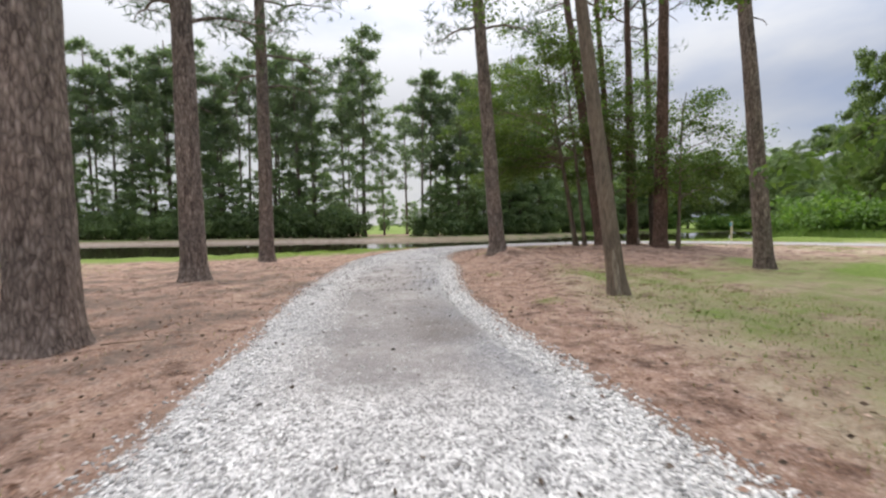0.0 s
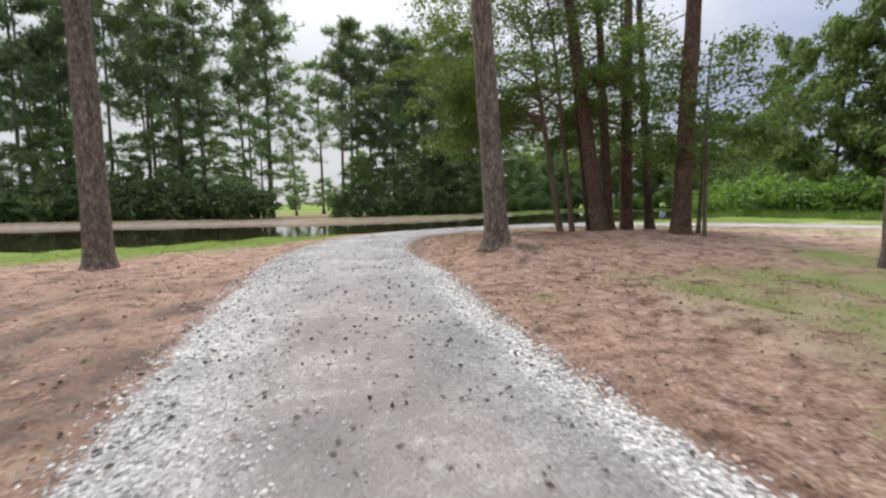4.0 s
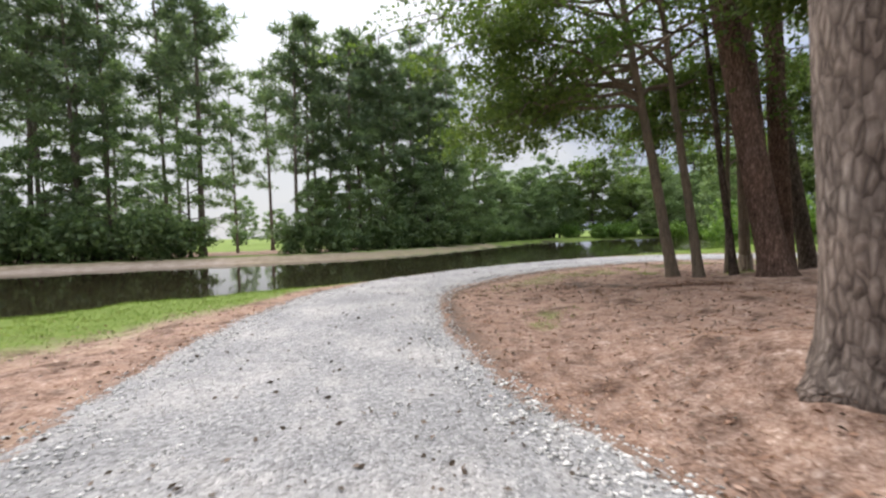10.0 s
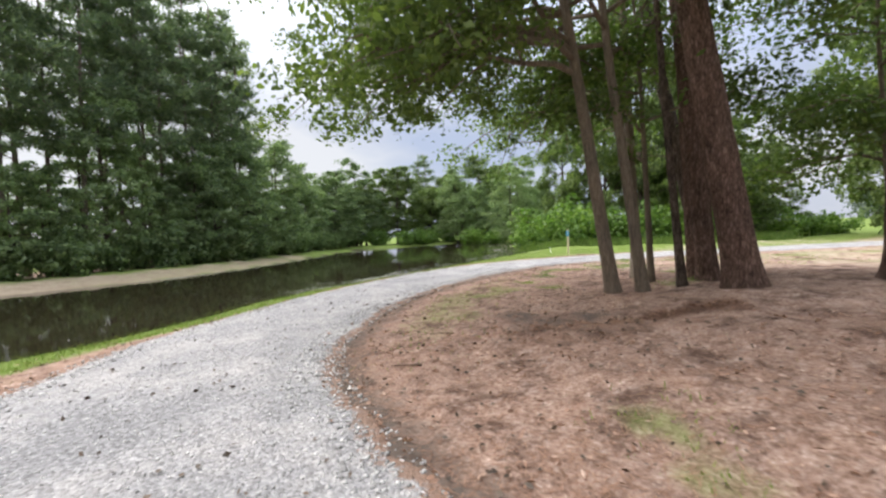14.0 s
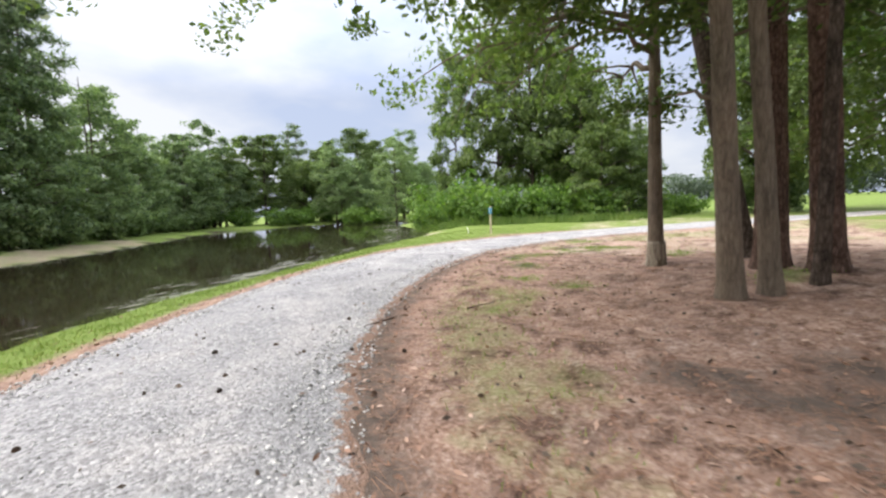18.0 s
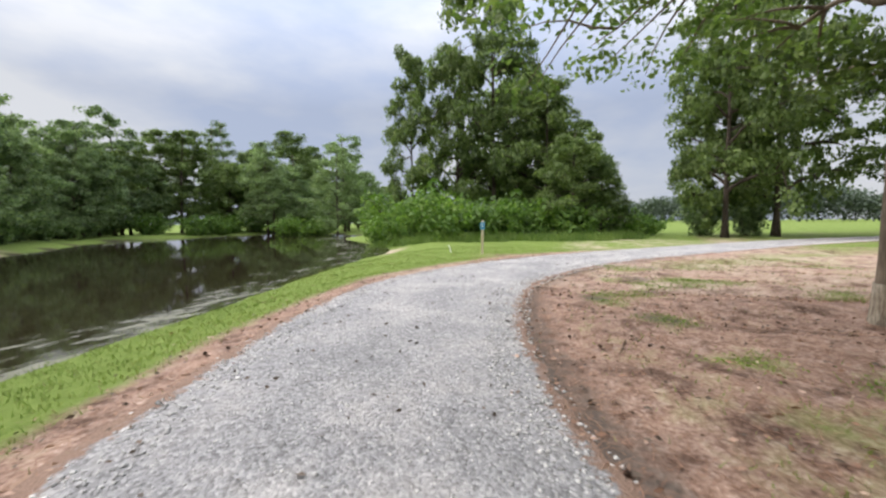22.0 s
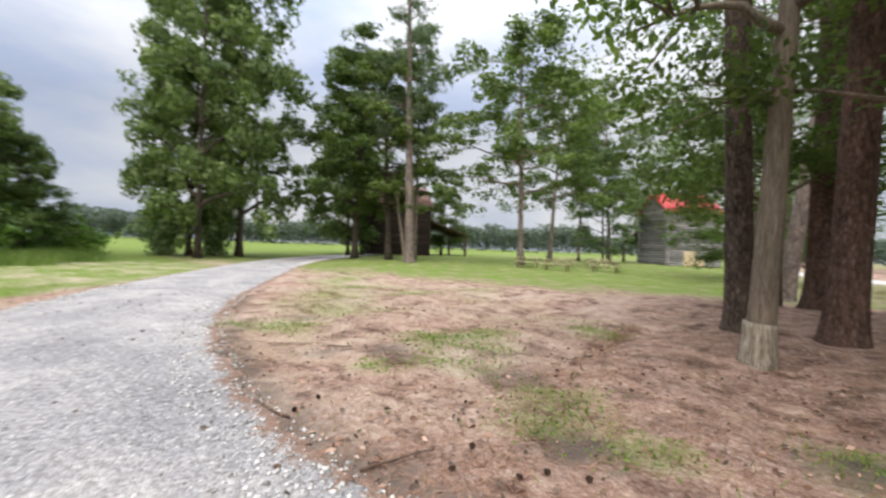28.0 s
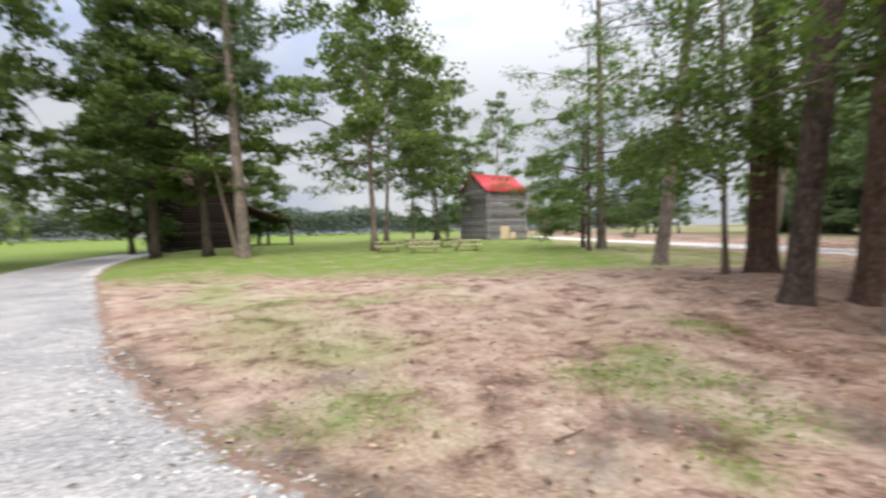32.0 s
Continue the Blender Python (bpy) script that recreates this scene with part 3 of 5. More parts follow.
def axis(lo, hi, fine, far):
    a = list(np.arange(lo, hi + 1e-6, fine))
    s, x, lows = fine, lo, []
    while x > -far:
        s *= 1.22
        x -= s
        lows.append(x)
    s, x, highs = fine, hi, []
    while x < far:
        s *= 1.22
        x += s
        highs.append(x)
    return np.array(lows[::-1] + a + highs)


# ---------------------------------------------------------------- ground, track, water
gx, gy = axis(-14, 34, 0.28, 1600), axis(-4, 46, 0.28, 1600)
GX, GY = np.meshgrid(gx, gy)
g_pd, g_sd = path_distance(GX, GY), pond_distance(GX, GY)
GZ = height(GX, GY, g_pd, g_sd)
GZ = np.where(g_pd[0] < g_pd[1] - 0.25, GZ - 0.05, GZ)
ny, nx = GX.shape
gi = (np.arange(ny - 1)[:, None] * nx + np.arange(nx - 1)[None]).ravel()
g_me = mesh_np("ground", np.column_stack([GX.ravel(), GY.ravel(), GZ.ravel()]), np.stack([gi, gi + 1, gi + nx + 1, gi + nx], 1), GROUND_MAT, True)
edge_d = g_pd[0] - g_pd[1]


PATCHES = [(7.6, 26.5, 0.55), (8.8, 25.7, 0.35), (4.6, 25.0, 0.3), (2.3, 21.1, 0.35), (7.0, 26.4, 0.5), (1.8, 20.5, 0.25), (15.0, 25.5, 0.7), (13.1, 27.3, 0.5), (9.2, 26.8, 0.4), (15.2, 26.0, 0.6), (14.2, 26.7, 0.35), (12.9, 27.8, 0.4), (17.9, 26.8, 0.7), (18.5, 27.4, 0.4), (12.2, 27.8, 0.35), (17.7, 26.8, 0.5), (15.6, 25.9, 0.5), (14.7, 26.9, 0.35), (14.4, 26.0, 0.4), (15.1, 27.5, 0.25), (13.7, 23.8, 0.5), (19.6, 21.2, 0.9), (21.5, 21.8, 0.9), (9.1, 22.6, 0.5), (2.1, 8.1, 0.3), (1.5, 12.3, 0.3), (15.1, 26.0, 0.7), (10.9, 27.1, 0.4)]


def region_masks(X, Y, ed, sd):
    """How lush and how lawn-like the ground is, 0 to 1."""
    between = smoothstep(0.35, 1.3, ed) * smoothstep(9.5, 5.0, sd) * (sd > -1.5)
    inner = np.exp(-(((X - 7.5) / 9) ** 2 + ((Y - 20) / 9) ** 2))
    far_field = (0.8 + 0.2 * wobble(X, Y, 2.6, 13)) * smoothstep(22.0, 12.5, Y + 0.12 * (25 - X) + 1.2 * wobble(X, Y, 6.0, 12)) * smoothstep(6, 12, X)
    beyond = np.maximum(smoothstep(46, 58, X), smoothstep(62, 70, Y))
    patches = 0.5 + 0.5 * wobble(X, Y, 5.5, 11)
    east = smoothstep(16, 19, X) * smoothstep(29, 27, Y) * smoothstep(0.2, 0.9, ed) * smoothstep(5.5, 2.0, ed)
    outer_right = smoothstep(1.9, 3.4, X) * smoothstep(17, 9, Y)
    lush_m = np.maximum.reduce([between, 0.95 * far_field, 0.85 * beyond, 0.62 * east * (0.35 + 0.65 * patches), 0.42 * patches * smoothstep(0.3, 1.2, ed) * smoothstep(14, 19, X)])
    lawn_m = np.maximum.reduce([lush_m * 0.8, 0.95 * outer_right * (0.6 + 0.4 * patches), 0.5 * smoothstep(11, 16, X) * (0.45 + 0.55 * patches), 0.3 * (1 - inner) * patches, 0.9 * far_field, smoothstep(-22, -32, X)])
    lush_m = np.maximum(lush_m, (0.34 + 0.26 * patches + 0.12 * wobble(X, Y, 1.4, 14)) * smoothstep(2.2, 4.6, X) * smoothstep(17.5, 12, Y))
    west = smoothstep(-2, -3, X) * smoothstep(26.5, 25.0, Y) * smoothstep(8.0, 2.0, sd)
    lush_m = np.maximum(lush_m, 0.9 * west)
    straw_w = smoothstep(2.6, 1.2, ed) * smoothstep(26, 22, Y) * (X < 0)
    lush_m = lush_m * (1 - 0.9 * straw_w)
    lush_m = np.maximum(lush_m, 0.7 * smoothstep(-9, -15, X) * smoothstep(20, 12, Y) * (0.5 + 0.5 * patches))
    far_bank = smoothstep(40, 44, Y) * smoothstep(-0.2, 0.8, sd) * smoothstep(5.0, 3.0, sd)
    lush_m = np.maximum(lush_m * (1 - far_bank), 0.35 * far_bank * smoothstep(-12, 10, X))
    lawn_m = np.maximum(lawn_m, far_bank)
    north_east = smoothstep(20, 24, X) * smoothstep(2.1, 3.2, (Y - 26.5) * 0.65 + (X - 23) * 0.76) * smoothstep(20, 24, Y + 0.2 * (X - 23))
    lush_m = np.maximum(lush_m, 0.95 * north_east)
    for px_, py_, pr_ in PATCHES:
        lush_m = np.maximum(lush_m, (0.56 + 0.2 * wobble(X, Y, 0.9, 31)) * np.exp(-(((X - px_) ** 2 + (Y - py_) ** 2) / (1.25 * pr_) ** 2)) * (ed > 0.15))
    return lush_m, lawn_m


m_lush, m_lawn = region_masks(GX, GY, edge_d, g_sd)
inner_side = (g_sd > 6.0) & (GX > -0.5) & (GX < 22)
m_damp = smoothstep(0.75, 0.1, edge_d) * inner_side * smoothstep(17, 21, GY) * 0.74 + 0.56 * smoothstep(-2.3, -3.4, GX) * smoothstep(19, 13, GY) * (0.7 + 0.5 * wobble(GX, GY, 2.2, 43))
m_pale = 0.47 * smoothstep(11.5, 14.5, GX) * smoothstep(15, 19, GY) * smoothstep(31, 28, GY) * (GX < 40) * (0.75 + 0.35 * wobble(GX, GY, 3.0, 41)) + np.exp(-(((GX - 27.5) / 3.2) ** 2 + ((GY - 39.6) / 0.9) ** 2)) + smoothstep(42, 45, GY) * smoothstep(0.3, 0.9, g_sd) * smoothstep(3.0, 1.8, g_sd) * smoothstep(-4, -9, GX) * 0.95
for px_, py_, pr_ in ((15.35, 26.9, 0.4), (13.7, 26.8, 0.42), (16.0, 27.5, 0.35), (4.6, 23.4, 0.55), (5.3, 23.0, 0.5), (4.9, 24.2, 0.4), (12.6, 28.0, 0.35), (18.3, 26.0, 0.4), (11.0, 27.2, 0.4)):
    m_damp = np.maximum(m_damp, 0.85 * np.exp(-((GX - px_) ** 2 + (GY - py_) ** 2) / pr_ ** 2))
m_mud = smoothstep(0.35, -0.05, g_sd)
for nm, arr in (("lush", m_lush), ("lawn", m_lawn), ("mud", m_mud), ("damp", m_damp), ("pale", m_pale)):
    g_me.attributes.new(nm, "FLOAT", "POINT").data.foreach_set("value", arr.ravel().astype(np.float32))
tagged(new("ground", g_me), "pine straw and patchy grass sloping down to a pond", "ground", kind="structure")

# the gravel track
cross = np.array([-1.12, -1.0, -0.85, -0.68, -0.5, -0.32, -0.15, 0, 0.15, 0.32, 0.5, 0.68, 0.85, 1.0, 1.12])
fineM = np.column_stack([np.interp(np.linspace(0, len(MID) - 1, len(MID) * 4), np.arange(len(MID)), MID[:, k]) for k in range(3)])
tan = unit(np.gradient(fineM[:, :2], axis=0))
nrm = np.column_stack([-tan[:, 1], tan[:, 0]])
along_s = np.concatenate([[0], np.cumsum(np.hypot(*np.diff(fineM[:, :2], axis=0).T))])[:, None]
jag = 1 + (0.03 * wobble(along_s, along_s * 0 + 7 * np.sign(cross)[None], 2.6, 51) + 0.018 * wobble(along_s, along_s * 0 + 7 * np.sign(cross)[None], 0.7, 52)) * (np.abs(cross)[None] > 0.8)
TX = fineM[:, None, 0] + nrm[:, None, 0] * cross[None] * fineM[:, None, 2] * jag
TY = fineM[:, None, 1] + nrm[:, None, 1] * cross[None] * fineM[:, None, 2] * jag
crown = 0.035 * (1 - np.abs(cross[None]) ** 2) + 0.02 - 0.05 * (np.abs(cross[None]) > 1.05)
TZ = crown + 0.012 * wobble(TX, TY, 1.2, 5) + 0.0 * TX
nc = len(cross)
pi_ = (np.arange(len(fineM) - 1)[:, None] * nc + np.arange(nc - 1)[None]).ravel()
t_me = mesh_np("gravel_path", np.column_stack([TX.ravel(), TY.ravel(), TZ.ravel()]), np.stack([pi_, pi_ + 1, pi_ + nc + 1, pi_ + nc], 1)[:, ::-1], GRAVEL, True)
worn_v = np.exp(-((cross - 0.08) / 0.55) ** 4)[None] * smoothstep(18, 10, TY) * smoothstep(1.6, 3.6, TY) * 1.15 + 0.08
thrown = np.where(cross < 0, smoothstep(-0.66, -0.84, cross) * 1.1, smoothstep(0.2, 0.8, cross) * 0.6)
fresh_v = np.maximum(thrown[None] * smoothstep(19, 11, TY), smoothstep(4.6, 2.6, TY) * 0.86)
stain_v = np.exp(-(((TX - 0.02) / 0.62) ** 2 + ((TY - 5.9) / 0.75) ** 2) ** 2) + 0.7 * np.exp(-(((TX + 0.1) / 0.5) ** 2 + ((TY - 7.6) / 0.9) ** 2))
fringe_v = smoothstep(0.82, 1.08, np.abs(cross))[None] + 0 * TX
for nm, arr in (("fresh", fresh_v), ("fringe", fringe_v), ("stain", stain_v)):
    t_me.attributes.new(nm, "FLOAT", "POINT").data.foreach_set("value", arr.ravel().astype(np.float32))
t_me.attributes.new("worn", "FLOAT", "POINT").data.foreach_set("value", worn_v.ravel().astype(np.float32))
tagged(new("road", t_me), "grey crushed-gravel track curving round the trees", "gravel track", kind="structure")


def in_poly_grid(lo, hi, step):
    return np.meshgrid(np.arange(lo[0], hi[0], step), np.arange(lo[1], hi[1], step))


# pond water: one level sheet a little wider than the basin's edge
wx, wy = in_poly_grid((-80, 5), (82, 92), 0.8)
w_sd = pond_distance(wx, wy)
keep = w_sd < 1.8
wi = np.full(wx.shape, -1)
wi[keep] = np.arange(keep.sum())
q = np.stack([wi[:-1, :-1], wi[:-1, 1:], wi[1:, 1:], wi[1:, :-1]], -1).reshape(-1, 4)
q = q[(q >= 0).all(1)]
w_me = mesh_np("water", np.column_stack([wx[keep], wy[keep], np.full(keep.sum(), -0.42)]), q, WATER, True)
scum_v = smoothstep(-4.5, -0.3, w_sd[keep]) * smoothstep(-1, 6, wx[keep]) + 0.55 * smoothstep(18, 30, wx[keep])
w_me.attributes.new("scum", "FLOAT", "POINT").data.foreach_set("value", np.clip(scum_v, 0, 1).astype(np.float32))
tagged(new("water", w_me), "still dark pond water with floating scum", "pond", kind="structure")

# ---------------------------------------------------------------- trees


def bend_line(h, lean, curve, steps, rng, wig=0.02):
    t = np.linspace(0, 1, steps)
    wob = np.cumsum(rng.standard_normal((steps, 2)) * wig, axis=0)
    wob -= wob[:1]
    x = lean[0] * t + curve[0] * t * t + wob[:, 0] * t
    y = lean[1] * t + curve[1] * t * t + wob[:, 1] * t
    return np.column_stack([x, y, t * h])


def trunk_data(line, r0, r1, sides, rng, flare=1.45, rough=0.05):
    """A trunk with root flare and uneven, ridged bark."""
    k = len(line)
    z = line[:, 2] - line[0, 2]
    t = z / z[-1]
    R = r0 + (r1 - r0) * t ** 0.9
    R = R * (1 + 1.8 * (flare - 1) * np.exp(-z / 0.3))
    V, F = tube(line, R, sides, 0, True)
    body = V[:k * sides].reshape(k, sides, 3)
    a = np.linspace(0, 2 * math.pi, sides, endpoint=False)
    ph = rng.random(6) * 6.28
    lob = 0.10 * np.exp(-z / 0.35)[:, None] * (np.sin(5 * a + ph[0]) + 0.6 * np.sin(3 * a + ph[1]))[None]
    rid = rough * (np.sin(a[None] * 9 + 2.0 * np.sin(z[:, None] * 1.7 + ph[2]) + ph[3]) * 0.5 + rng.standard_normal((k, sides)) * 0.18)
    c = line[:, None]
    body = c + (body - c) * (1 + lob + rid)[..., None]
    V[:k * sides] = body.reshape(-1, 3)
    return V, F


def trunk_mesh(line, r0, r1, sides, rng, flare=1.45, rough=0.05, mat=None, name="trunk"):
    return mesh_np(name, *trunk_data(line, r0, r1, sides, rng, flare, rough), mat, True)


def limb_line(base, azim, length, rise, droop, steps, rng):
    t = np.linspace(0, 1, steps)
    out = length * t
    wig = np.cumsum(rng.standard_normal((steps, 3)) * length * 0.025, axis=0)
    z = rise * t - droop * t * t
    return base + np.column_stack([math.cos(azim) * out, math.sin(azim) * out, z]) + wig - wig[:1]


def broad_crown(line, rng, base_t, radius, limbs, r0, per_limb, leaf, spread, up=0.35, squash=0.6, bias=(0, 0), low=0.0, extra=(), top_share=1.0):
    """Limbs, a pile each, and leaf places of a broadleaf tree."""
    woods, cs, ns = [], [], []
    for i in range(limbs + len(extra)):
        wood = Pile()
        woods.append(wood)
        t = base_t + (0.98 - base_t) * (i + rng.random() * 0.7) / limbs if i < limbs else extra[i - limbs][0]
        k = t * (len(line) - 1)
        p = line[int(k)] + (line[min(int(k) + 1, len(line) - 1)] - line[int(k)]) * (k % 1)
        az = i * 2.4 + rng.random() * 0.9
        prof = math.sin(math.pi * min(1, 0.22 + 0.8 * (t - base_t) / (1 - base_t)) ** 0.9)
        ln = radius * (0.45 + 0.65 * max(prof, 0.15)) * (0.75 + 0.5 * rng.random())
        ln *= 1 + 0.45 * (bias[0] * math.cos(az) + bias[1] * math.sin(az))
        L = limb_line(p, az, ln, ln * (up + 0.25 * rng.random()), ln * (0.25 + low), 8, rng)
        if i >= limbs:
            az, ln = math.radians(extra[i - limbs][1]), extra[i - limbs][2]
            L = limb_line(p, az, ln, ln * 0.35, ln * 0.35 - extra[i - limbs][3], 8, rng)
        rr = r0 * (1.05 - t) * 0.55 + 0.012
        wood.add(*tube(L, np.linspace(rr, 0.008, 8), 6))
        pts, tips = [L[3:]], []
        for s in range(4):
            kk = 2 + int(rng.integers(0, 5))
            S = limb_line(L[kk], az + rng.choice([-1, 1]) * (0.5 + 0.7 * rng.random()), ln * (0.3 + 0.25 * rng.random()), ln * 0.12 * rng.standard_normal(), ln * 0.1, 5, rng)
            wood.add(*tube(S, np.linspace(rr * 0.45, 0.006, 5), 5))
            pts.append(S[1:])
            tips.append(S[-1])
        pts = np.vstack(pts)
        count = int(per_limb * (0.85 if i >= limbs else 1.0 if t < 0.56 else top_share))
        lumps = np.vstack([pts[rng.integers(0, len(pts), 5)], L[-1:], L[-2:-1], L[-3:-2], tips])
        lumps = lumps + rng.standard_normal(lumps.shape) * spread * (0.45, 0.45, 0.25)
        c_, n_ = clumps(lumps, spread * 1.25, squash, count, rng)
        cs.append(c_)
        ns.append(n_)
    return woods, np.vstack(cs), np.vstack(ns)


def broadleaf_tree(name, label, seed, h, r, base_t=0.35, radius=4.0, limbs=14, per_limb=500, leaf=0.12, spread=0.5, lean=(0, 0), curve=(0, 0), bark=None, leaf_mat=None, sides=16, rings=40, bias=(0, 0), low=0.0, flare=1.35, extra=()):
    rng = np.random.default_rng(seed)
    top = new(name)
    line = bend_line(h, lean, curve, rings, rng, 0.012)
    part("trunk", trunk_mesh(line, r, r * 0.25, sides, rng, flare, 0.035, bark), top)
    woods, cs, ns = broad_crown(line, rng, base_t, radius, limbs, r, per_limb, leaf, spread, bias=bias, low=low, extra=extra, top_share=0.42)
    for wood in woods:
        part("limb", wood.mesh("limb", bark, True), top)
    V, F = leaves(cs, leaf, 0.55, 0.55, rng, 0.3, ns)
    part("crown", mesh_np("crown", V, F, leaf_mat), top)
    return tagged(top, label, "tree")


def pine_tree(name, label, seed, h, r, base_t=0.55, radius=3.2, limbs=26, tuft=0.26, per_limb=42, lean=(0, 0), curve=(0, 0), bark=None, sides=24, rings=70, blades=7, stubs=0, width=0.05, flare=1.5, joined=False, needle=None):
    rng = np.random.default_rng(seed)
    top = new(name)
    line = bend_line(h, lean, curve, rings, rng, 0.01)
    tm = trunk_data(line, r, r * 0.3, sides, rng, flare, 0.045)
    woods, cs = [Pile()], []
    woods[0].add(*tm)
    for i in range(limbs):
        if not joined:
            woods.append(Pile())
        wood = woods[-1]
        t = base_t + (0.99 - base_t) * (i + rng.random()) / limbs
        k = t * (rings - 1)
        p = line[int(k)]
        az = i * 2.4 + rng.random()
        ln = radius * (1.1 - 0.75 * (t - base_t) / (1 - base_t)) * (0.55 + 0.7 * rng.random())
        L = limb_line(p, az, ln, ln * (0.15 + 0.4 * rng.random()), ln * 0.2, 7, rng)
        wood.add(*tube(L, np.linspace(0.05 * r / 0.3 + 0.01, 0.01, 7), 5))
        pts = [L[2:]]
        for s in range(4):
            S = limb_line(L[2 + int(rng.integers(0, 4))], az + rng.choice([-1, 1]) * (0.4 + 0.6 * rng.random()), ln * (0.25 + 0.3 * rng.random()), ln * 0.12, 0, 4, rng)
            wood.add(*tube(S, np.linspace(0.018, 0.006, 4), 4))
            pts.append(S[1:])
        pts = np.vstack(pts)
        sel = pts[rng.integers(0, len(pts), per_limb)]
        cs.append(sel + rng.standard_normal((per_limb, 3)) * np.array([0.28, 0.28, 0.2]) * radius / 3)
    for i in range(stubs):
        wood = Pile()
        woods.append(wood)
        p = line[int((0.2 + 0.3 * rng.random()) * rings)]
        wood.add(*tube(limb_line(p, rng.random() * 6.28, 0.5 + rng.random(), 0.1, 0.3, 5, rng), np.linspace(0.03, 0.008, 5), 5))
    for i, wood in enumerate(woods):
        part("limb" if i else "trunk", wood.mesh("limb" if i else "trunk", bark, True), top)
    V, F = tufts(np.vstack(cs), tuft, blades, width, rng)
    part("crown", mesh_np("crown", V, F, needle or NEEDLE), top)
    return tagged(top, label, "tree")


def plant(ob, x, y, rz=0.0, s=1.0, sink=0.33):
    ob.matrix_basis = Matrix.Translation((x, y, ground_z(x, y) - sink)) @ Matrix.Rotation(rz, 4, "Z") @ Matrix.Diagonal((s, s, s, 1))
    return ob


# pines beside the track: x, y, trunk radius, height, lean
PINES = [
    (-5.3, 5.4, 0.40, 24, (0.2, 0.1), BARK_PINE, "tall pine with thick grey-brown plated bark beside the gravel"),
    (-7.1, 11.7, 0.345, 24, (-0.2, 0.2), BARK_PINE, "tall pine with flaking brown bark on the straw bank"),
    (-7.7, 18.0, 0.31, 25, (0.1, 0.3), BARK_PINE, "tall pine with warm brown bark near the pond"),
    (2.24, 16.73, 0.31, 26, (-1.9, 0.3), BARK_PINE, "tall pine with deeply plated bark standing in pine straw"),
    (10.25, 13.05, 0.26, 22, (-2.6, -0.3), BARK_PINE, "leaning pine with brown bark on patchy grass"),
    (10.12, 19.22, 0.32, 24, (-0.2, -0.2), BARK_RED, "stout reddish pine at the edge of the grove"),
    (8.25, 21.3, 0.3, 25, (-2.6, 3.2), BARK_RED, "stout reddish-brown pine leaning over the grove"),
    (9.2, 22.1, 0.2, 25, (-1.4, 1.6), BARK_RED, "dark reddish pine in the middle of the grove"),
    (10.35, 22.55, 0.25, 24, (-0.6, 0.6), BARK_RED, "dark pine with rough bark in the grove"),
    (11.6, 22.65, 0.2, 23, (0.8, 4.2), BARK_DARK, "dark-barked pine behind a pale-based tree"),
    (9.0, -1.2, 0.34, 24, (0.1, 0.2), BARK_PINE, "tall pale pine by the far grass"),
]
for i, (x, y, r, h, lean, bark, lab) in enumerate(PINES):
    plant(pine_tree("pine_tree", lab, 100 + i, h, r, 0.31 if i in (1, 2) else 0.34 if i == 3 else 0.42 if i in (0, 4) else 0.48, 3.6 if i in (1, 2, 3) else 3.4, 38 if i in (1, 2, 3) else 30 if i in (0, 4) else 18, 0.3, 56 if i in (1, 2, 3) else 48 if i in (0, 4) else 20, lean, (0, 0), bark, 30, 110, 8, 3), x, y)

BROAD = [
    ("oak_tree", 3.93, 9.08, 0.20, 15, (-2.1, 0.2), 0.5, 3.6, BARK_GREY, LEAF, (0, 0), "smooth grey tree with a scarred base on straw"),
    ("oak_tree", 7.66, 23.5, 0.15, 13, (-1.9, 1.0), 0.38, 4.4, BARK_GREY, LEAF, (-0.4, 0.5), "slim grey broadleaf tree with wide drooping branches"),
    ("oak_tree", 7.98, 23.02, 0.125, 12, (-1.0, 0.9), 0.42, 3.6, BARK_GREY, LEAF, (-0.2, 0.6), "slim grey broadleaf tree leaning toward the track"),
    ("oak_tree", 8.42, 22.42, 0.09, 12, (-1.5, 0.3), 0.45, 2.6, BARK_DARK, LEAF_BRIGHT, (0, 0), "thin dark broadleaf tree in the grove"),
    ("gum_tree", 11.45, 24.35, 0.165, 12, (-0.5, 0.2), 0.36, 2.9, BARK_GREY, LEAF_BRIGHT, (-0.7, 0.7), "grey tree with a pale barkless base"),
    ("oak_tree", 11.0, 19.35, 0.075, 7.5, (0.3, 0.2), 0.34, 2.2, BARK_GREY, LEAF_BRIGHT, (0.3, 0.3), "thin grey sapling beside a stout pine"),
    ("oak_tree", 10.8, 18.85, 0.07, 7.0, (0.2, 0.5), 0.34, 2.1, BARK_GREY, LEAF, (0.4, 0.3), "thin grey sapling at the grove's edge"),
    ("oak_tree", 9.3, 23.3, 0.08, 9, (0.4, 0.3), 0.34, 2.4, BARK_GREY, LEAF, (0.2, 0.2), "thin grey understorey tree with low leaves"),
    ("cedar_tree", 10.2, -1.8, 0.16, 11, (0.0, 0.2), 0.12, 3.6, BARK_DARK, LEAF, (0, 0), "dense green broadleaf tree on the lawn"),
    ("cedar_tree", 10.7, 2.6, 0.15, 14, (0.1, 0.2), 0.16, 4.6, BARK_DARK, LEAF_BRIGHT, (0, 0), "leafy tree at the edge of the lawn"),
]


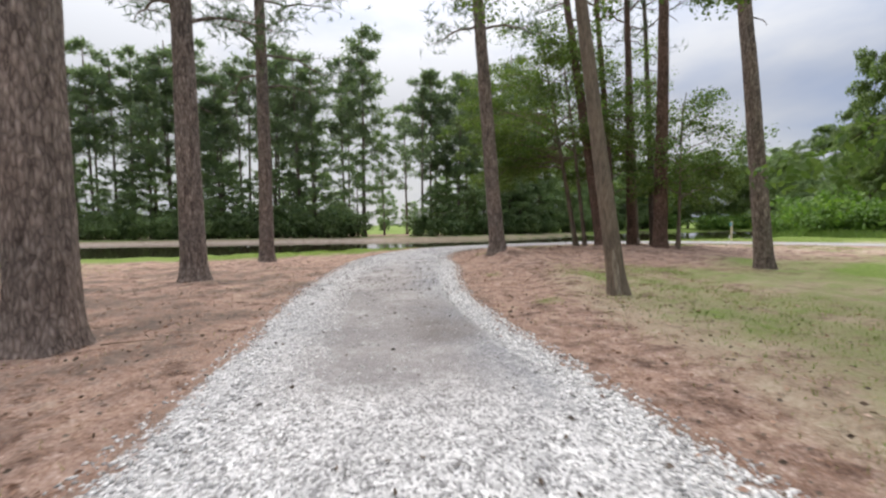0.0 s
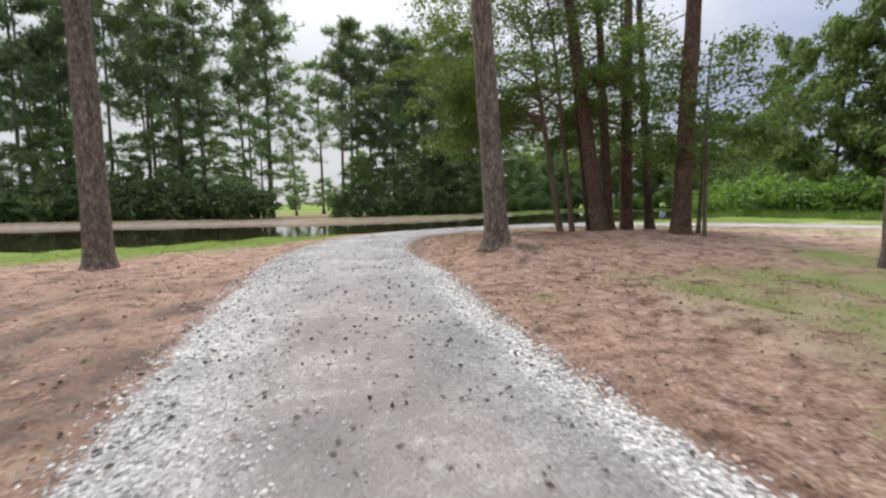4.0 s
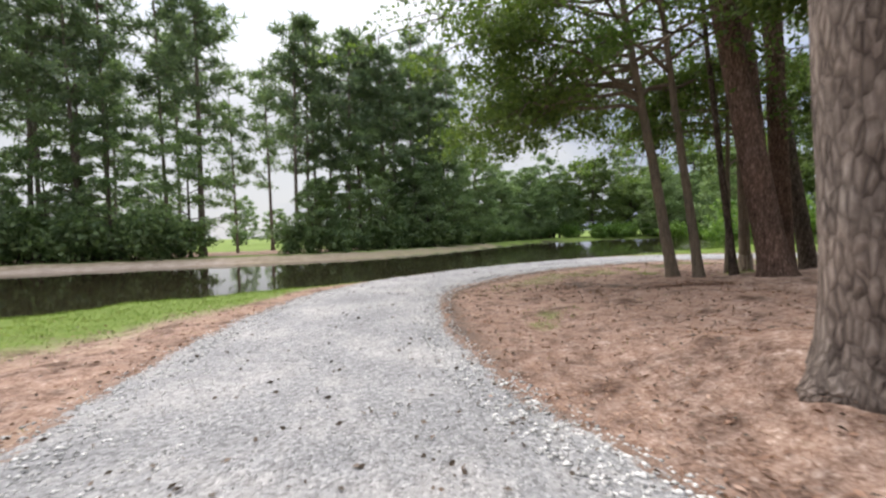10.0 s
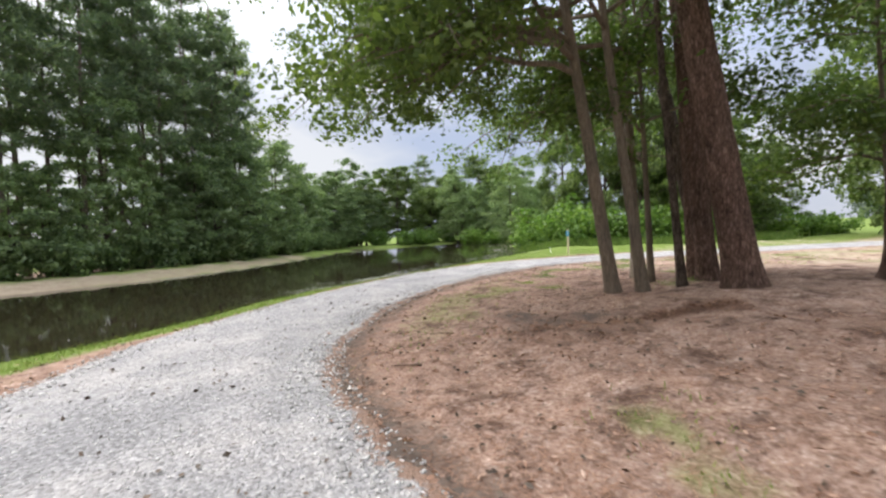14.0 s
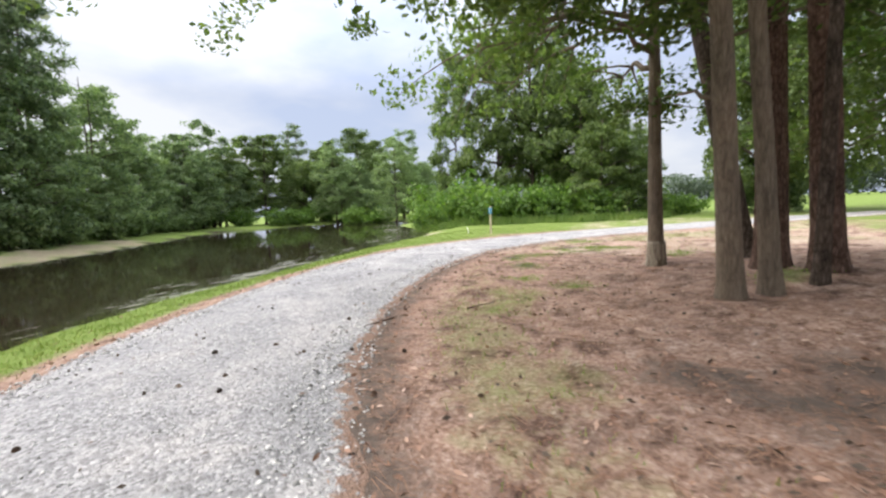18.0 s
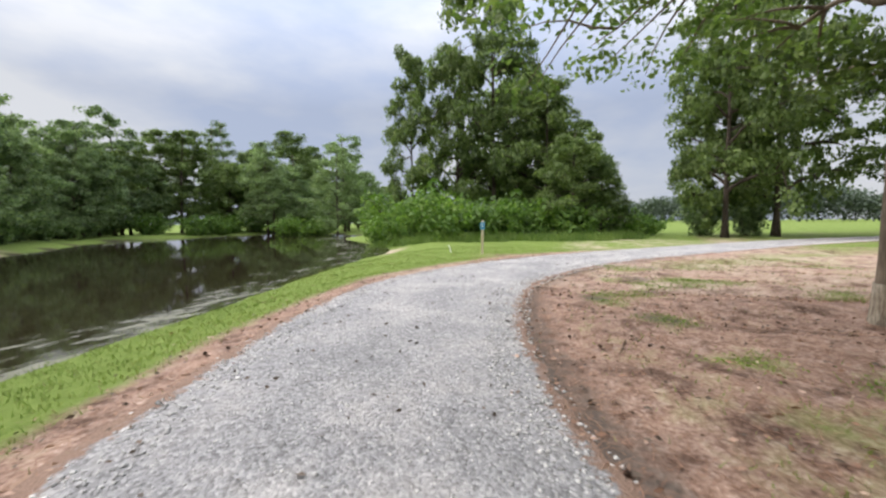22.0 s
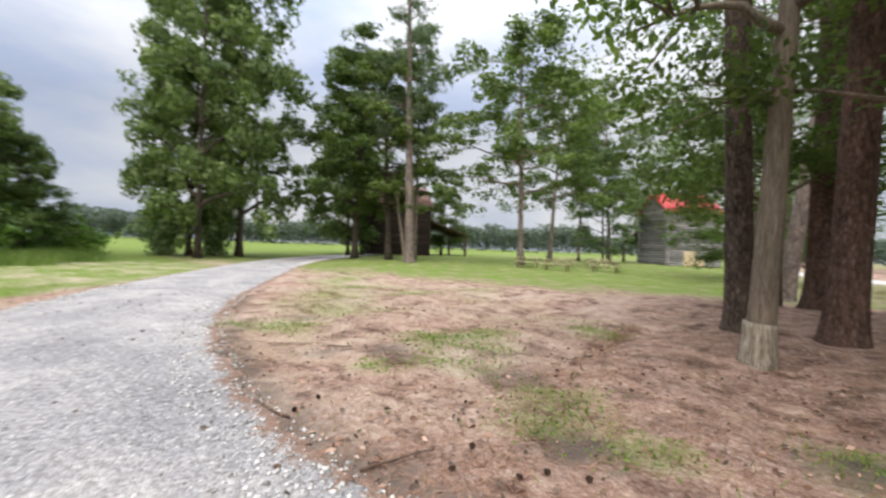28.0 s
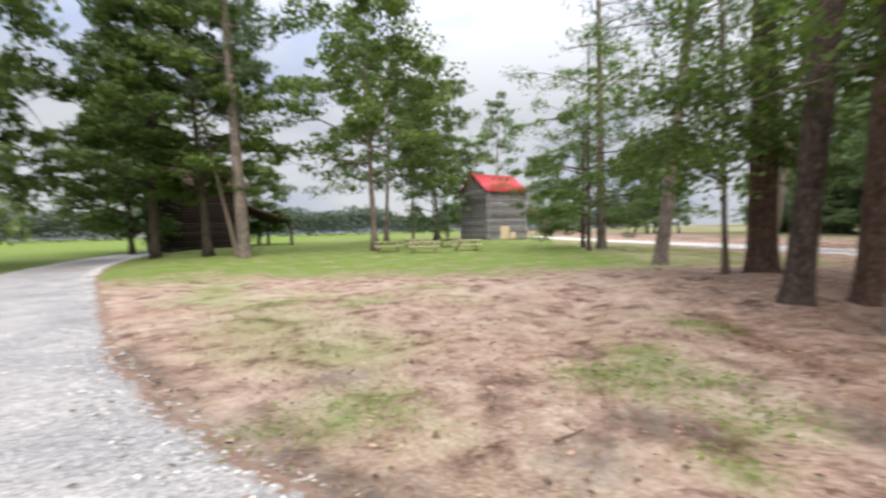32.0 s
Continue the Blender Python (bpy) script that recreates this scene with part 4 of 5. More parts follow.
def add_scar(tree, heading, r, h, lean, tall):
    """A dark hollow with a pale healed rim, low on a trunk."""
    sz = np.linspace(0.2, tall + 0.16, 14)
    half_w = 0.28 * r * np.sin(np.linspace(0.25, math.pi - 0.05, 14)) + 0.008
    for nm_, grow, out_, mat_, lab_ in (("scar_rim", 1.7, 0.006, BARE_WOOD, "pale healed rim of the scar"), ("scar", 1.0, 0.014, BARK_DARK, "dark hollow scar in the trunk")):
        rad_ = (r - 0.75 * r * (sz / h) ** 0.9) * (1 + 0.9 * np.exp(-sz / 0.3)) + out_
        ctr = np.column_stack([lean[0] * sz / h, lean[1] * sz / h])
        cols_ = []
        for off_ in (-1.0, -0.4, 0.4, 1.0):
            aa = heading + off_ * half_w * grow / rad_
            rr_ = rad_ + (0.02 if abs(off_) < 0.5 and grow > 1 else 0) - (0.03 if abs(off_) == 1.0 else 0)
            cols_.append(np.column_stack([ctr[:, 0] + np.cos(aa) * rr_, ctr[:, 1] + np.sin(aa) * rr_, sz]))
        Vs = np.stack(cols_, 1).reshape(-1, 3)
        ii = (np.arange(13)[:, None] * 4 + np.arange(3)[None]).ravel()
        part(nm_, mesh_np(nm_, Vs, np.stack([ii, ii + 1, ii + 5, ii + 4], 1), mat_, True), tree, lab_)


# long low limbs reaching over the track: height along the trunk, heading, length, rise at the tip
REACH = {1: [(0.4, 155, 4.8, -0.3), (0.42, 132, 4.4, -0.8), (0.46, 108, 3.6, -0.8), (0.5, 172, 4.4, 0.2), (0.44, 88, 3.4, -0.8), (0.56, 145, 5.2, -0.1), (0.6, 120, 4.2, 0.2), (0.37, 142, 4.4, -0.4), (0.39, 165, 4.2, -0.5), (0.52, 152, 4.4, -1.1), (0.46, 128, 4.2, -0.7)],
         2: [(0.45, 120, 4.6, -0.4), (0.5, 70, 4.6, -0.6), (0.55, 95, 5.4, -0.6)],
         4: [(0.42, 112, 4.0, -0.6), (0.45, 78, 4.0, -0.2), (0.5, 62, 3.8, 0.2), (0.45, 95, 4.4, -0.6), (0.5, 130, 4.6, 0.1), (0.4, 150, 3.6, -0.3)]}
for i, (nm, x, y, r, h, lean, bt, rad, bark, lm, bias, lab) in enumerate(BROAD):
    t_ob = plant(broadleaf_tree(nm, lab, 300 + i, h, r, bt, rad, 18 if rad > 3.5 else 11, 1450 if rad > 3.5 else 700, 0.14, 0.5, lean, (0, 0), bark, lm, 18, 50, bias, 0.12, 1.5, REACH.get(i, ())), x, y)
    if i in (0, 1):
        add_scar(t_ob, math.radians(250 if i == 0 else 32), r, h, lean, 1.15 if i == 0 else 0.75)
    if nm == "gum_tree":
        a_line = bend_line(0.86, (-0.02, 0.01), (0, 0), 14, np.random.default_rng(5), 0.002)
        part("bare_base", trunk_mesh(a_line, 0.172, 0.178, 20, np.random.default_rng(6), 1.42, 0.03, BARE_WOOD), t_ob, "pale weathered wood where the bark is gone")

# ---------------------------------------------------------------- woods across the pond and round the place
far_rng = np.random.default_rng(42)


def shaggy_tree(name, label, seed, h, r, radius, base_t, limbs, per_limb, leaf, spread, mat, bark, squash=0.7):
    """A tree for the middle distance: trunk, limbs and a crown of leaf sprays."""
    rng = np.random.default_rng(seed)
    top = new(name)
    line = bend_line(h, rng.standard_normal(2) * 0.5, (0, 0), 16, rng, 0.05)
    woods, cs, ns = broad_crown(line, rng, base_t, radius, limbs, r, per_limb, leaf, spread, 0.3, squash)
    whole = Pile()
    whole.add(*trunk_data(line, r, r * 0.22, 9, rng, 1.3, 0.04))
    for w_ in woods:
        whole.add(np.vstack(w_.V), [np.vstack(x) for x in w_.F.values()])
    part("trunk", whole.mesh("trunk", bark, True), top)
    V, F = leaves(cs, leaf, 0.6, 0.7, rng, 0.2, ns)
    part("crown", mesh_np("crown", V, F, mat), top)
    return tagged(top, label, "tree", "woods round the pond")


VAR_B = [shaggy_tree("broadleaf_tree", "green broadleaf tree in the woods", 500 + i, 13 + 2 * i, 0.2, 3.6 + 0.3 * i, 0.1, 24, 420, 0.32, 0.62, LEAF_HAZED, BARK_DARK) for i in range(4)]
VAR_C = [shaggy_tree("broadleaf_tree", "dense dark-green broadleaf tree hung with vines", 510 + i, 13 + 2 * i, 0.24, 3.7 + 0.3 * i, 0.1, 26, 760, 0.28, 0.62, LEAF_NEAR, BARK_DARK) for i in range(3)]
VAR_P = [pine_tree("pine_tree", "tall slender pine in the far woods", 520 + i, 23 + i, 0.2, 0.36 + 0.05 * i, 3.7, 22, 0.62, 36, (far_rng.normal() * 0.6, 0.3), (0, 0), BARK_PINE, 9, 22, 6, 0, 0.10, 1.3, True, NEEDLE_HAZED) for i in range(4)]
for o in VAR_P:
    tagged(o, group="woods round the pond")


def shrub(seed, r, h, count, leaf, mat, label):
    """A rounded, uneven bush of stems and leaf sprays."""
    rng = np.random.default_rng(seed)
    top = new("bush")
    wood, cs, ns = Pile(), [], []
    for i in range(11):
        az, tilt = rng.random() * 6.28, 0.15 + 0.85 * rng.random()
        L = limb_line(np.array([rng.normal() * 0.15 * r, rng.normal() * 0.15 * r, 0.0]), az, r * tilt, h * (1.1 - 0.45 * tilt) * (0.7 + 0.4 * rng.random()), h * 0.12, 7, rng)
        wood.add(*tube(L, np.linspace(0.035, 0.008, 7), 5))
        k = count // 11
        lumps = np.vstack([L[1:], L[rng.integers(2, 7, 4)] + rng.standard_normal((4, 3)) * 0.22 * r])
        c_, n_ = clumps(lumps, 0.27 * r, 0.75, k, rng)
        cs.append(c_)
        ns.append(n_)
    cs = np.vstack(cs)
    cs[:, 2] = np.abs(cs[:, 2]) + 0.03
    part("stem", wood.mesh("stem", BARK_DARK, True), top)
    V, F = leaves(cs, leaf, 0.6, 0.6, rng, 0.1, np.vstack(ns))
    part("foliage", mesh_np("foliage", V, F, mat), top)
    return tagged(top, label, "bush", "bushes round the pond")


VAR_S = [shrub(540 + i, 2.0, 2.6, 2100, 0.26, LEAF_BUSH, "dense green bush at the pond's edge") for i in range(3)]
VAR_D = [shrub(550 + i, 2.2, 3.6, 2000, 0.3, LEAF_HAZED, "dark leafy undergrowth below the far trees") for i in range(2)]
PLACED = set()


def scatter(variants, spots, smin, smax, rng, zvar=0.15):
    for x, y, *more in spots:
        fresh = [k for k, v_ in enumerate(variants) if v_.name not in PLACED]
        i = fresh[0] if fresh else int(rng.integers(0, len(variants)))
        tall = more[1] if len(more) > 1 else 1.0
        s = (more[0] if more else 1.0) * (smin + (smax - smin) * rng.random())
        src = variants[i]
        if src.name not in PLACED:
            PLACED.add(src.name)
            src.matrix_basis = Matrix.Translation((x, y, ground_z(x, y) - 0.1)) @ Matrix.Rotation(rng.random() * 6.28, 4, "Z") @ Matrix.Diagonal((s, s, s * tall, 1))
        else:
            c = copy_thing(src, pose(0, 0, 0))
            c.matrix_basis = Matrix.Translation((x, y, ground_z(x, y) - 0.1)) @ Matrix.Rotation(rng.random() * 6.28, 4, "Z") @ Matrix.Diagonal((s, s, s * tall * (1 + zvar * (rng.random() - 0.5)), 1))


def row(x0, y0, x1, y1, k, jit, rng):
    t = (np.arange(k) + rng.random(k) * 0.8) / k
    return [(x0 + (x1 - x0) * a + rng.normal() * jit, y0 + (y1 - y0) * a + rng.normal() * jit) for a in t]


R1_, R2_ = np.random.default_rng(61), np.random.default_rng(62)
# far bank, west of the bright gap
scatter(VAR_P, row(-50, 54, -10.0, 56, 23, 0.6, R1_) + row(-44, 64, -14, 66, 6, 1.2, R1_), 0.85, 1.12, R1_)
scatter(VAR_B, row(-50, 53.5, -10.6, 54.5, 13, 0.5, R1_), 0.5, 0.75, R1_)
scatter(VAR_D, row(-50, 52, -10.4, 53.5, 23, 0.4, R1_) + row(-50, 59, -13, 60, 14, 0.8, R1_), 0.9, 1.3, R1_)
# far bank, east of the gap, falling toward the pond's end
scatter(VAR_P, row(-3.6, 55.5, 17, 66.5, 17, 0.5, R2_) + row(4, 66, 16, 74, 3, 1.5, R2_), 0.84, 1.0, R2_)
scatter(VAR_B, row(-3.0, 54.5, 12, 61, 8, 0.4, R2_) + row(5, 62, 14, 68, 3, 1.0, R2_), 0.42, 0.65, R2_)
scatter(VAR_B, row(13, 62.5, 31, 81, 10, 0.8, R2_) + row(30, 81, 42, 87, 5, 0.9, R2_), 0.55, 0.8, R2_)
scatter(VAR_D, row(-3.6, 53.5, 14, 61.5, 13, 0.4, R2_) + row(14, 62, 32, 80, 11, 0.6, R2_), 0.7, 1.05, R2_)
scatter(VAR_D, row(22, 76, 48, 91, 12, 0.8, R2_), 0.9, 1.2, R2_)
scatter(VAR_B, row(-50, 118, 34, 122, 12, 3.0, R2_), 0.6, 0.85, R2_)
scatter(VAR_D, row(-50, 112, 30, 114, 10, 2.0, R2_), 1.0, 1.4, R2_)
# two slender pines standing alone in the gap
scatter(VAR_P, [(-5.7, 66.0, 1.0), (-8.9, 63.0, 0.7)], 0.98, 1.0, R2_)
# bushes and tall trees at the pond's far end
scatter(VAR_S, row(44, 82, 78, 84, 9, 1.5, R2_) + row(60, 70, 80, 76, 5, 1.5, R2_), 1.0, 1.7, R2_)
scatter(VAR_C, row(40, 88, 84, 93, 11, 1.5, R2_), 0.75, 1.05, R2_)
scatter(VAR_B, row(36, 86, 50, 90, 4, 1.0, R2_) + row(62, 80, 84, 84, 5, 1.5, R2_) + row(64, 66, 86, 72, 6, 1.2, R2_), 0.7, 0.95, R2_)
scatter(VAR_P, row(60, 98, 112, 96, 10, 3, R2_), 0.7, 0.92, R2_)
scatter(VAR_C, row(78, 92, 116, 86, 9, 3, R2_), 0.9, 1.3, R2_)
# the vine-hung clump east of the pond and its bushes
scatter(VAR_C, [(47, 40.3, 0.95, 1.7), (47.5, 36.3, 1.0, 1.75), (50, 33.5, 0.9, 1.6), (46.5, 45.0, 0.6, 2.0), (46, 31.0, 0.8, 1.25), (40.5, 28.5, 0.6), (41.5, 26.2, 0.42), (52, 30, 0.9), (58, 36, 1.0), (54, 25.5, 0.5), (60, 27, 0.6)], 0.98, 1.06, R2_)
scatter(VAR_S, [(35.5, 40.5, 1.35), (37.5, 38.0, 1.7), (38.5, 42.0, 1.8), (36.5, 35.5, 1.3), (39.5, 34.5, 1.6), (37.0, 32.0, 1.15), (39.0, 30.5, 1.3), (38.5, 27.8, 1.1), (41.0, 45.5, 1.5), (44.5, 47.0, 1.4), (43.5, 24.6, 1.0), (46.5, 22.6, 0.8), (50.0, 21.6, 0.9), (54.0, 21.0, 1.0), (34.5, 38.0, 0.9), (34.0, 42.5, 0.9)], 0.92, 1.12, R2_)
# big leafy pair where the track leaves the trees
scatter(VAR_D, [(46.5, 14.0, 1.0), (48.5, 17.0, 1.1)], 0.9, 1.1, R2_)
scatter(VAR_C, [(46.0, 12.1, 1.05, 1.6), (43.4, 16.6, 0.9, 1.6), (48.0, 15.2, 0.9, 1.6)], 1.0, 1.05, R2_)
# trees about the dark log barn and the tables
scatter(VAR_C, [(50.5, -4.2, 1.05, 1.2), (52.0, -8.0, 1.1, 1.2), (46.5, -18.5, 0.8)], 0.98, 1.05, R2_)
scatter(VAR_P, [(35.8, 1.0, 0.9), (16.5, -36.0, 0.9), (26.8, -19.5, 0.85)], 0.98, 1.04, R2_)
VAR_T = [shaggy_tree("gum_tree", "airy broadleaf tree with layered branches on the lawn", 570 + i, 15 + 2 * i, 0.2, 4.2, 0.3, 22, 860, 0.21, 0.56, LEAF, BARK_PINE, 0.6) for i in range(2)]
VAR_K = [shaggy_tree("oak_tree", "tall dark leafy tree shading the log barn", 580 + i, 19, 0.3, 4.8, 0.24, 30, 900, 0.25, 0.62, LEAF, BARK_DARK, 0.5) for i in range(2)]
scatter(VAR_K, [(37.6, 2.6), (41.0, 3.6, 1.05)], 0.98, 1.04, R2_)
scatter(VAR_T, [(26.05, -1.0, 1.3), (29.5, -17.0, 1.3), (24.3, -24.0, 1.25)], 0.98, 1.04, R2_)
scatter(VAR_B, [(24.4, -21.5, 0.72), (21.0, -34, 0.8)], 0.98, 1.04, R2_)
# woods west of the track and south of it
scatter(VAR_P, row(-30, -40, -34, 14, 9, 2.2, R2_) + row(-20, -60, 0, -70, 4, 3, R2_), 0.8, 1.05, R2_)
scatter(VAR_B, row(-27, -44, -34, 16, 16, 2.0, R2_) + row(-22, -55, 2, -72, 5, 3, R2_), 0.8, 1.1, R2_)
scatter(VAR_D, row(-25, -42, -32, 16, 16, 1.2, R2_), 0.9, 1.3, R2_)
scatter(VAR_B, row(-25, -30, -30, 18, 10, 1.5, R2_) + row(-36, -40, -42, 12, 9, 2.0, R2_), 0.9, 1.25, R2_)

# the two leaning trunks before the dark barn
plant(pine_tree("pine_tree", "tall straight pine before the dark log barn", 160, 24, 0.42, 0.45, 3.4, 24, 0.4, 44, (0.4, 0.8), (0, 0), BARK_PINE, 16, 50, 7, 2, 0.07), 33.4, 4.6)
plant(broadleaf_tree("leaning_tree", "slim pale tree leaning against the pine", 161, 14, 0.15, 0.5, 3.0, 10, 380, 0.2, 0.5, (4.0, -1.2), (0, 0), BARK_GREY, LEAF, 12, 26), 34.0, 4.35)

# broken dead trunks on the far bank
for i, (x, y, h, r, mat_, lab) in enumerate([(30.4, 80.6, 6.5, 0.4, BARE_WOOD, "pale dead trunk broken off on the far bank"), (26.2, 77.4, 4.5, 0.35, BARK_GREY, "grey broken trunk on the far bank")]):
    rg = np.random.default_rng(700 + i)
    snag = new("dead_trunk", trunk_mesh(bend_line(h, (0.2, 0.1), (0, 0), 24, rg, 0.02), r, r * 0.6, 14, rg, 1.5, 0.06, mat_))
    snag.location = (x, y, ground_z(x, y) - 0.1)
    tagged(snag, lab, "dead trunk")

# woods on the horizon beyond the field
hp = np.random.default_rng(77)
horizon = Pile()
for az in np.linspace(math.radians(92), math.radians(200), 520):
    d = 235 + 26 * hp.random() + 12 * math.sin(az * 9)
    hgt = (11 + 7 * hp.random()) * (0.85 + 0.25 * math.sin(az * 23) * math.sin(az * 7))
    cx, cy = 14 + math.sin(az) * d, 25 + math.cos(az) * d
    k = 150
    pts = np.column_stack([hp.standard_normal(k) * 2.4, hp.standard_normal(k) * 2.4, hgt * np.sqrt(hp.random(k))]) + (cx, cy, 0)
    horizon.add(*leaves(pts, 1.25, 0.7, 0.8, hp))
tagged(new("far_woods", horizon.mesh("far_woods", HAZED_WOODS)), "line of distant woods beyond the field, haze painted into the leaf colour", "woods", kind="stuff")

# ---------------------------------------------------------------- buildings


def barn_frame(origin, ux, uy):
    """Pose with local x along one wall, y along the other."""
    m = Matrix.Identity(4)
    m.col[0][:3], m.col[1][:3], m.col[2][:3] = (*ux, 0), (*uy, 0), (0, 0, 1)
    m.translation = origin
    return m


def log_course(length, rad, rng, flat=0.75):
    """A hewn log along x with uneven faces and cut ends."""
    k = max(6, int(length / 0.8))
    pts = np.column_stack([np.linspace(0, length, k), rng.normal(0, 0.012, k), rng.normal(0, 0.012, k)])
    V, F = tube(pts, rad * (1 + 0.07 * rng.standard_normal(k)), 8, 0.03)
    V[:, 1] *= flat
    return V, F


def log_barn(name, label, m, w, d, eave, ridge, log_mat, roof_mat, seed, courses, lean_sides, ridge_along_x=True, doors=()):
    rng = np.random.default_rng(seed)
    top = new(name)
    top.matrix_basis = m
    step = eave / courses
    shared = {}
    for along, length in (("x", w), ("y", d)):
        shared[along] = []
        for v_ in range(5):
            V, F = log_course(length + 0.5, step * 0.43, rng, 0.95)
            V[:, 0] -= 0.25
            if along == "y":
                V = V[:, [1, 0, 2]]
            shared[along].append(mesh_np("log", V, F, log_mat, True))
    for wall_name, along, off in (("front_wall", "x", 0.0), ("back_wall", "x", d), ("side_wall", "y", 0.0), ("side_wall", "y", w)):
        lo, hi = ((0.1, off - 0.05, 0), (w - 0.1, off + 0.05, eave)) if along == "x" else ((off - 0.05, 0.12, 0), (off + 0.05, d - 0.12, eave))
        wall = box_part(wall_name, lo, hi, CHINK, top, "dark gaps between the logs", 0)
        for c in range(courses):
            z = (c + 0.5 + (0.22 if along == "y" else 0)) * step
            if z > eave:
                continue
            lg = part("log", shared[along][int(rng.integers(0, 5))], wall)
            lg.location = (0, off, z) if along == "x" else (off, 0, z)
    # gables of upright boards and a seamed roof
    over = 0.45
    if ridge_along_x:
        half = d / 2
        for gx_ in (0.0, w):
            bm = bmesh.new()
            a = [bm.verts.new((gx_ + s, y_, z_)) for s in (-0.04, 0.04) for y_, z_ in ((0, eave), (d, eave), (half, ridge))]
            bm.faces.new(a[:3][::-1]); bm.faces.new(a[3:])
            for i_, j_ in ((0, 1), (1, 2), (2, 0)):
                bm.faces.new((a[i_], a[j_], a[j_ + 3], a[i_ + 3]))
            me = bpy.data.meshes.new("gable")
            bm.to_mesh(me); bm.free()
            me.materials.append(log_mat)
            part("gable", me, top, "weathered gable boards")
        for sgn in (0, 1):
            y_e, z_e = (-over, eave - over * (ridge - eave) / half) if sgn == 0 else (d + over, eave - over * (ridge - eave) / half)
            slope_panel("roof", (-over, y_e, z_e + 0.06), (w + over, y_e, z_e + 0.06), (w + over, half, ridge + 0.06), (-over, half, ridge + 0.06), roof_mat, top)
    for lx, ly, lw, ld, hi_z, lo_z, out in lean_sides:
        lean_to(top, lx, ly, lw, ld, hi_z, lo_z, out, roof_mat)
    for args in doors:
        box_part(*args[:4], top, args[4])
    return tagged(top, label, "barn")


def slope_panel(name, a, b_, c, d_, material, parent, ribs=None):
    """A thin roof slope with standing ribs, by its four corners."""
    a, b_, c, d_ = (Vector(p) for p in (a, b_, c, d_))
    nrm_ = (b_ - a).cross(d_ - a).normalized() * 0.03
    if nrm_.z < 0:
        nrm_ = -nrm_
    k = ribs or int((b_ - a).length / 0.4)
    w_ = 0.02 / (b_ - a).length
    ts = sorted([0.0, 1.0] + [min(1, max(0, i / k + o)) for i in range(1, k) for o in (-1.6 * w_, -w_, w_, 1.6 * w_)])
    hs = [0.0] + [v_ for _ in range(1, k) for v_ in (0, 1, 1, 0)] + [0.0]
    V = [a.lerp(b_, t) + nrm_ * (1 + u_) for t, u_ in zip(ts, hs)] + [d_.lerp(c, t) + nrm_ * (1 + u_) for t, u_ in zip(ts, hs)]
    V += [a.lerp(b_, t) for t in ts] + [d_.lerp(c, t) for t in ts]
    m_ = len(ts)
    F = []
    for i in range(m_ - 1):
        F += [(i, i + 1, m_ + i + 1, m_ + i), (3 * m_ + i, 3 * m_ + i + 1, 2 * m_ + i + 1, 2 * m_ + i), (2 * m_ + i, 2 * m_ + i + 1, i + 1, i), (m_ + i, m_ + i + 1, 3 * m_ + i + 1, 3 * m_ + i)]
    F += [(0, m_, 3 * m_, 2 * m_), (2 * m_ - 1, m_ - 1, 3 * m_ - 1, 4 * m_ - 1)]
    return part(name, mesh_np(name, [tuple(v_) for v_ in V], np.array(F), material), parent)


def lean_to(top, x, y, along, out, hi_z, lo_z, way, roof_mat):
    """An open shelter against a wall: roof, beam, rafters and posts. way: unit vector out from the wall in local x, y."""
    ox, oy = way
    ax_, ay_ = (abs(oy), abs(ox))
    a, b_ = (x, y), (x + ax_ * along, y + ay_ * along)
    c, d_ = (b_[0] + ox * out, b_[1] + oy * out), (a[0] + ox * out, a[1] + oy * out)
    slope_panel("lean_to_roof", (*d_, lo_z), (*c, lo_z), (*b_, hi_z), (*a, hi_z), roof_mat, top)
    deck = slope_panel("roof_deck", (*d_, lo_z - 0.045), (*c, lo_z - 0.045), (*b_, hi_z - 0.045), (*a, hi_z - 0.045), TIMBER, top, 2)
    deck["label"] = "dark boards under the tin"
    for i in range(4):
        t = i / 3
        px, py = d_[0] + (c[0] - d_[0]) * t - ox * 0.25, d_[1] + (c[1] - d_[1]) * t - oy * 0.25
        if i in (0, 3):
            box_part("post", (px - 0.14, py - 0.14, -0.3), (px + 0.14, py + 0.14, lo_z - 0.1), TIMBER, top)
        V, F = tube(np.array([[a[0] + (b_[0] - a[0]) * t, a[1] + (b_[1] - a[1]) * t, hi_z - 0.1], [px, py, lo_z - 0.06]]), [0.06, 0.06], 6)
        part("rafter", mesh_np("rafter", V, F, TIMBER), top)
    e0, e1 = (d_[0] - ox * 0.25, d_[1] - oy * 0.25), (c[0] - ox * 0.25, c[1] - oy * 0.25)
    V, F = tube(np.array([[*e0, lo_z - 0.16], [*e1, lo_z - 0.16]]), [0.1, 0.1], 6)
    part("beam", mesh_np("beam", V, F, TIMBER), top)


bz = ground_z(17.6, -23.4)
log_barn("log_barn", "grey weathered log tobacco barn with a red metal roof", barn_frame((17.7, -23.4, bz), (-0.78, -0.626), (0.626, -0.78)), 6.4, 6.0, 6.5, 8.8, LOG, RED_ROOF, 31, 24,
         [(0.0, 6.05, 6.4, 4.2, 4.6, 2.9, (0, 1)), (6.45, 0.2, 5.6, 4.2, 4.4, 2.9, (1, 0))], True,
         [("door", (1.9, -0.22, 0.05), (3.3, -0.14, 1.75), CARDBOARD, "pale plywood over the doorway"), ("low_door", (3.5, -0.2, 0.05), (4.5, -0.14, 0.9), CARDBOARD, "pale low hatch")])
cz = ground_z(46, -8)
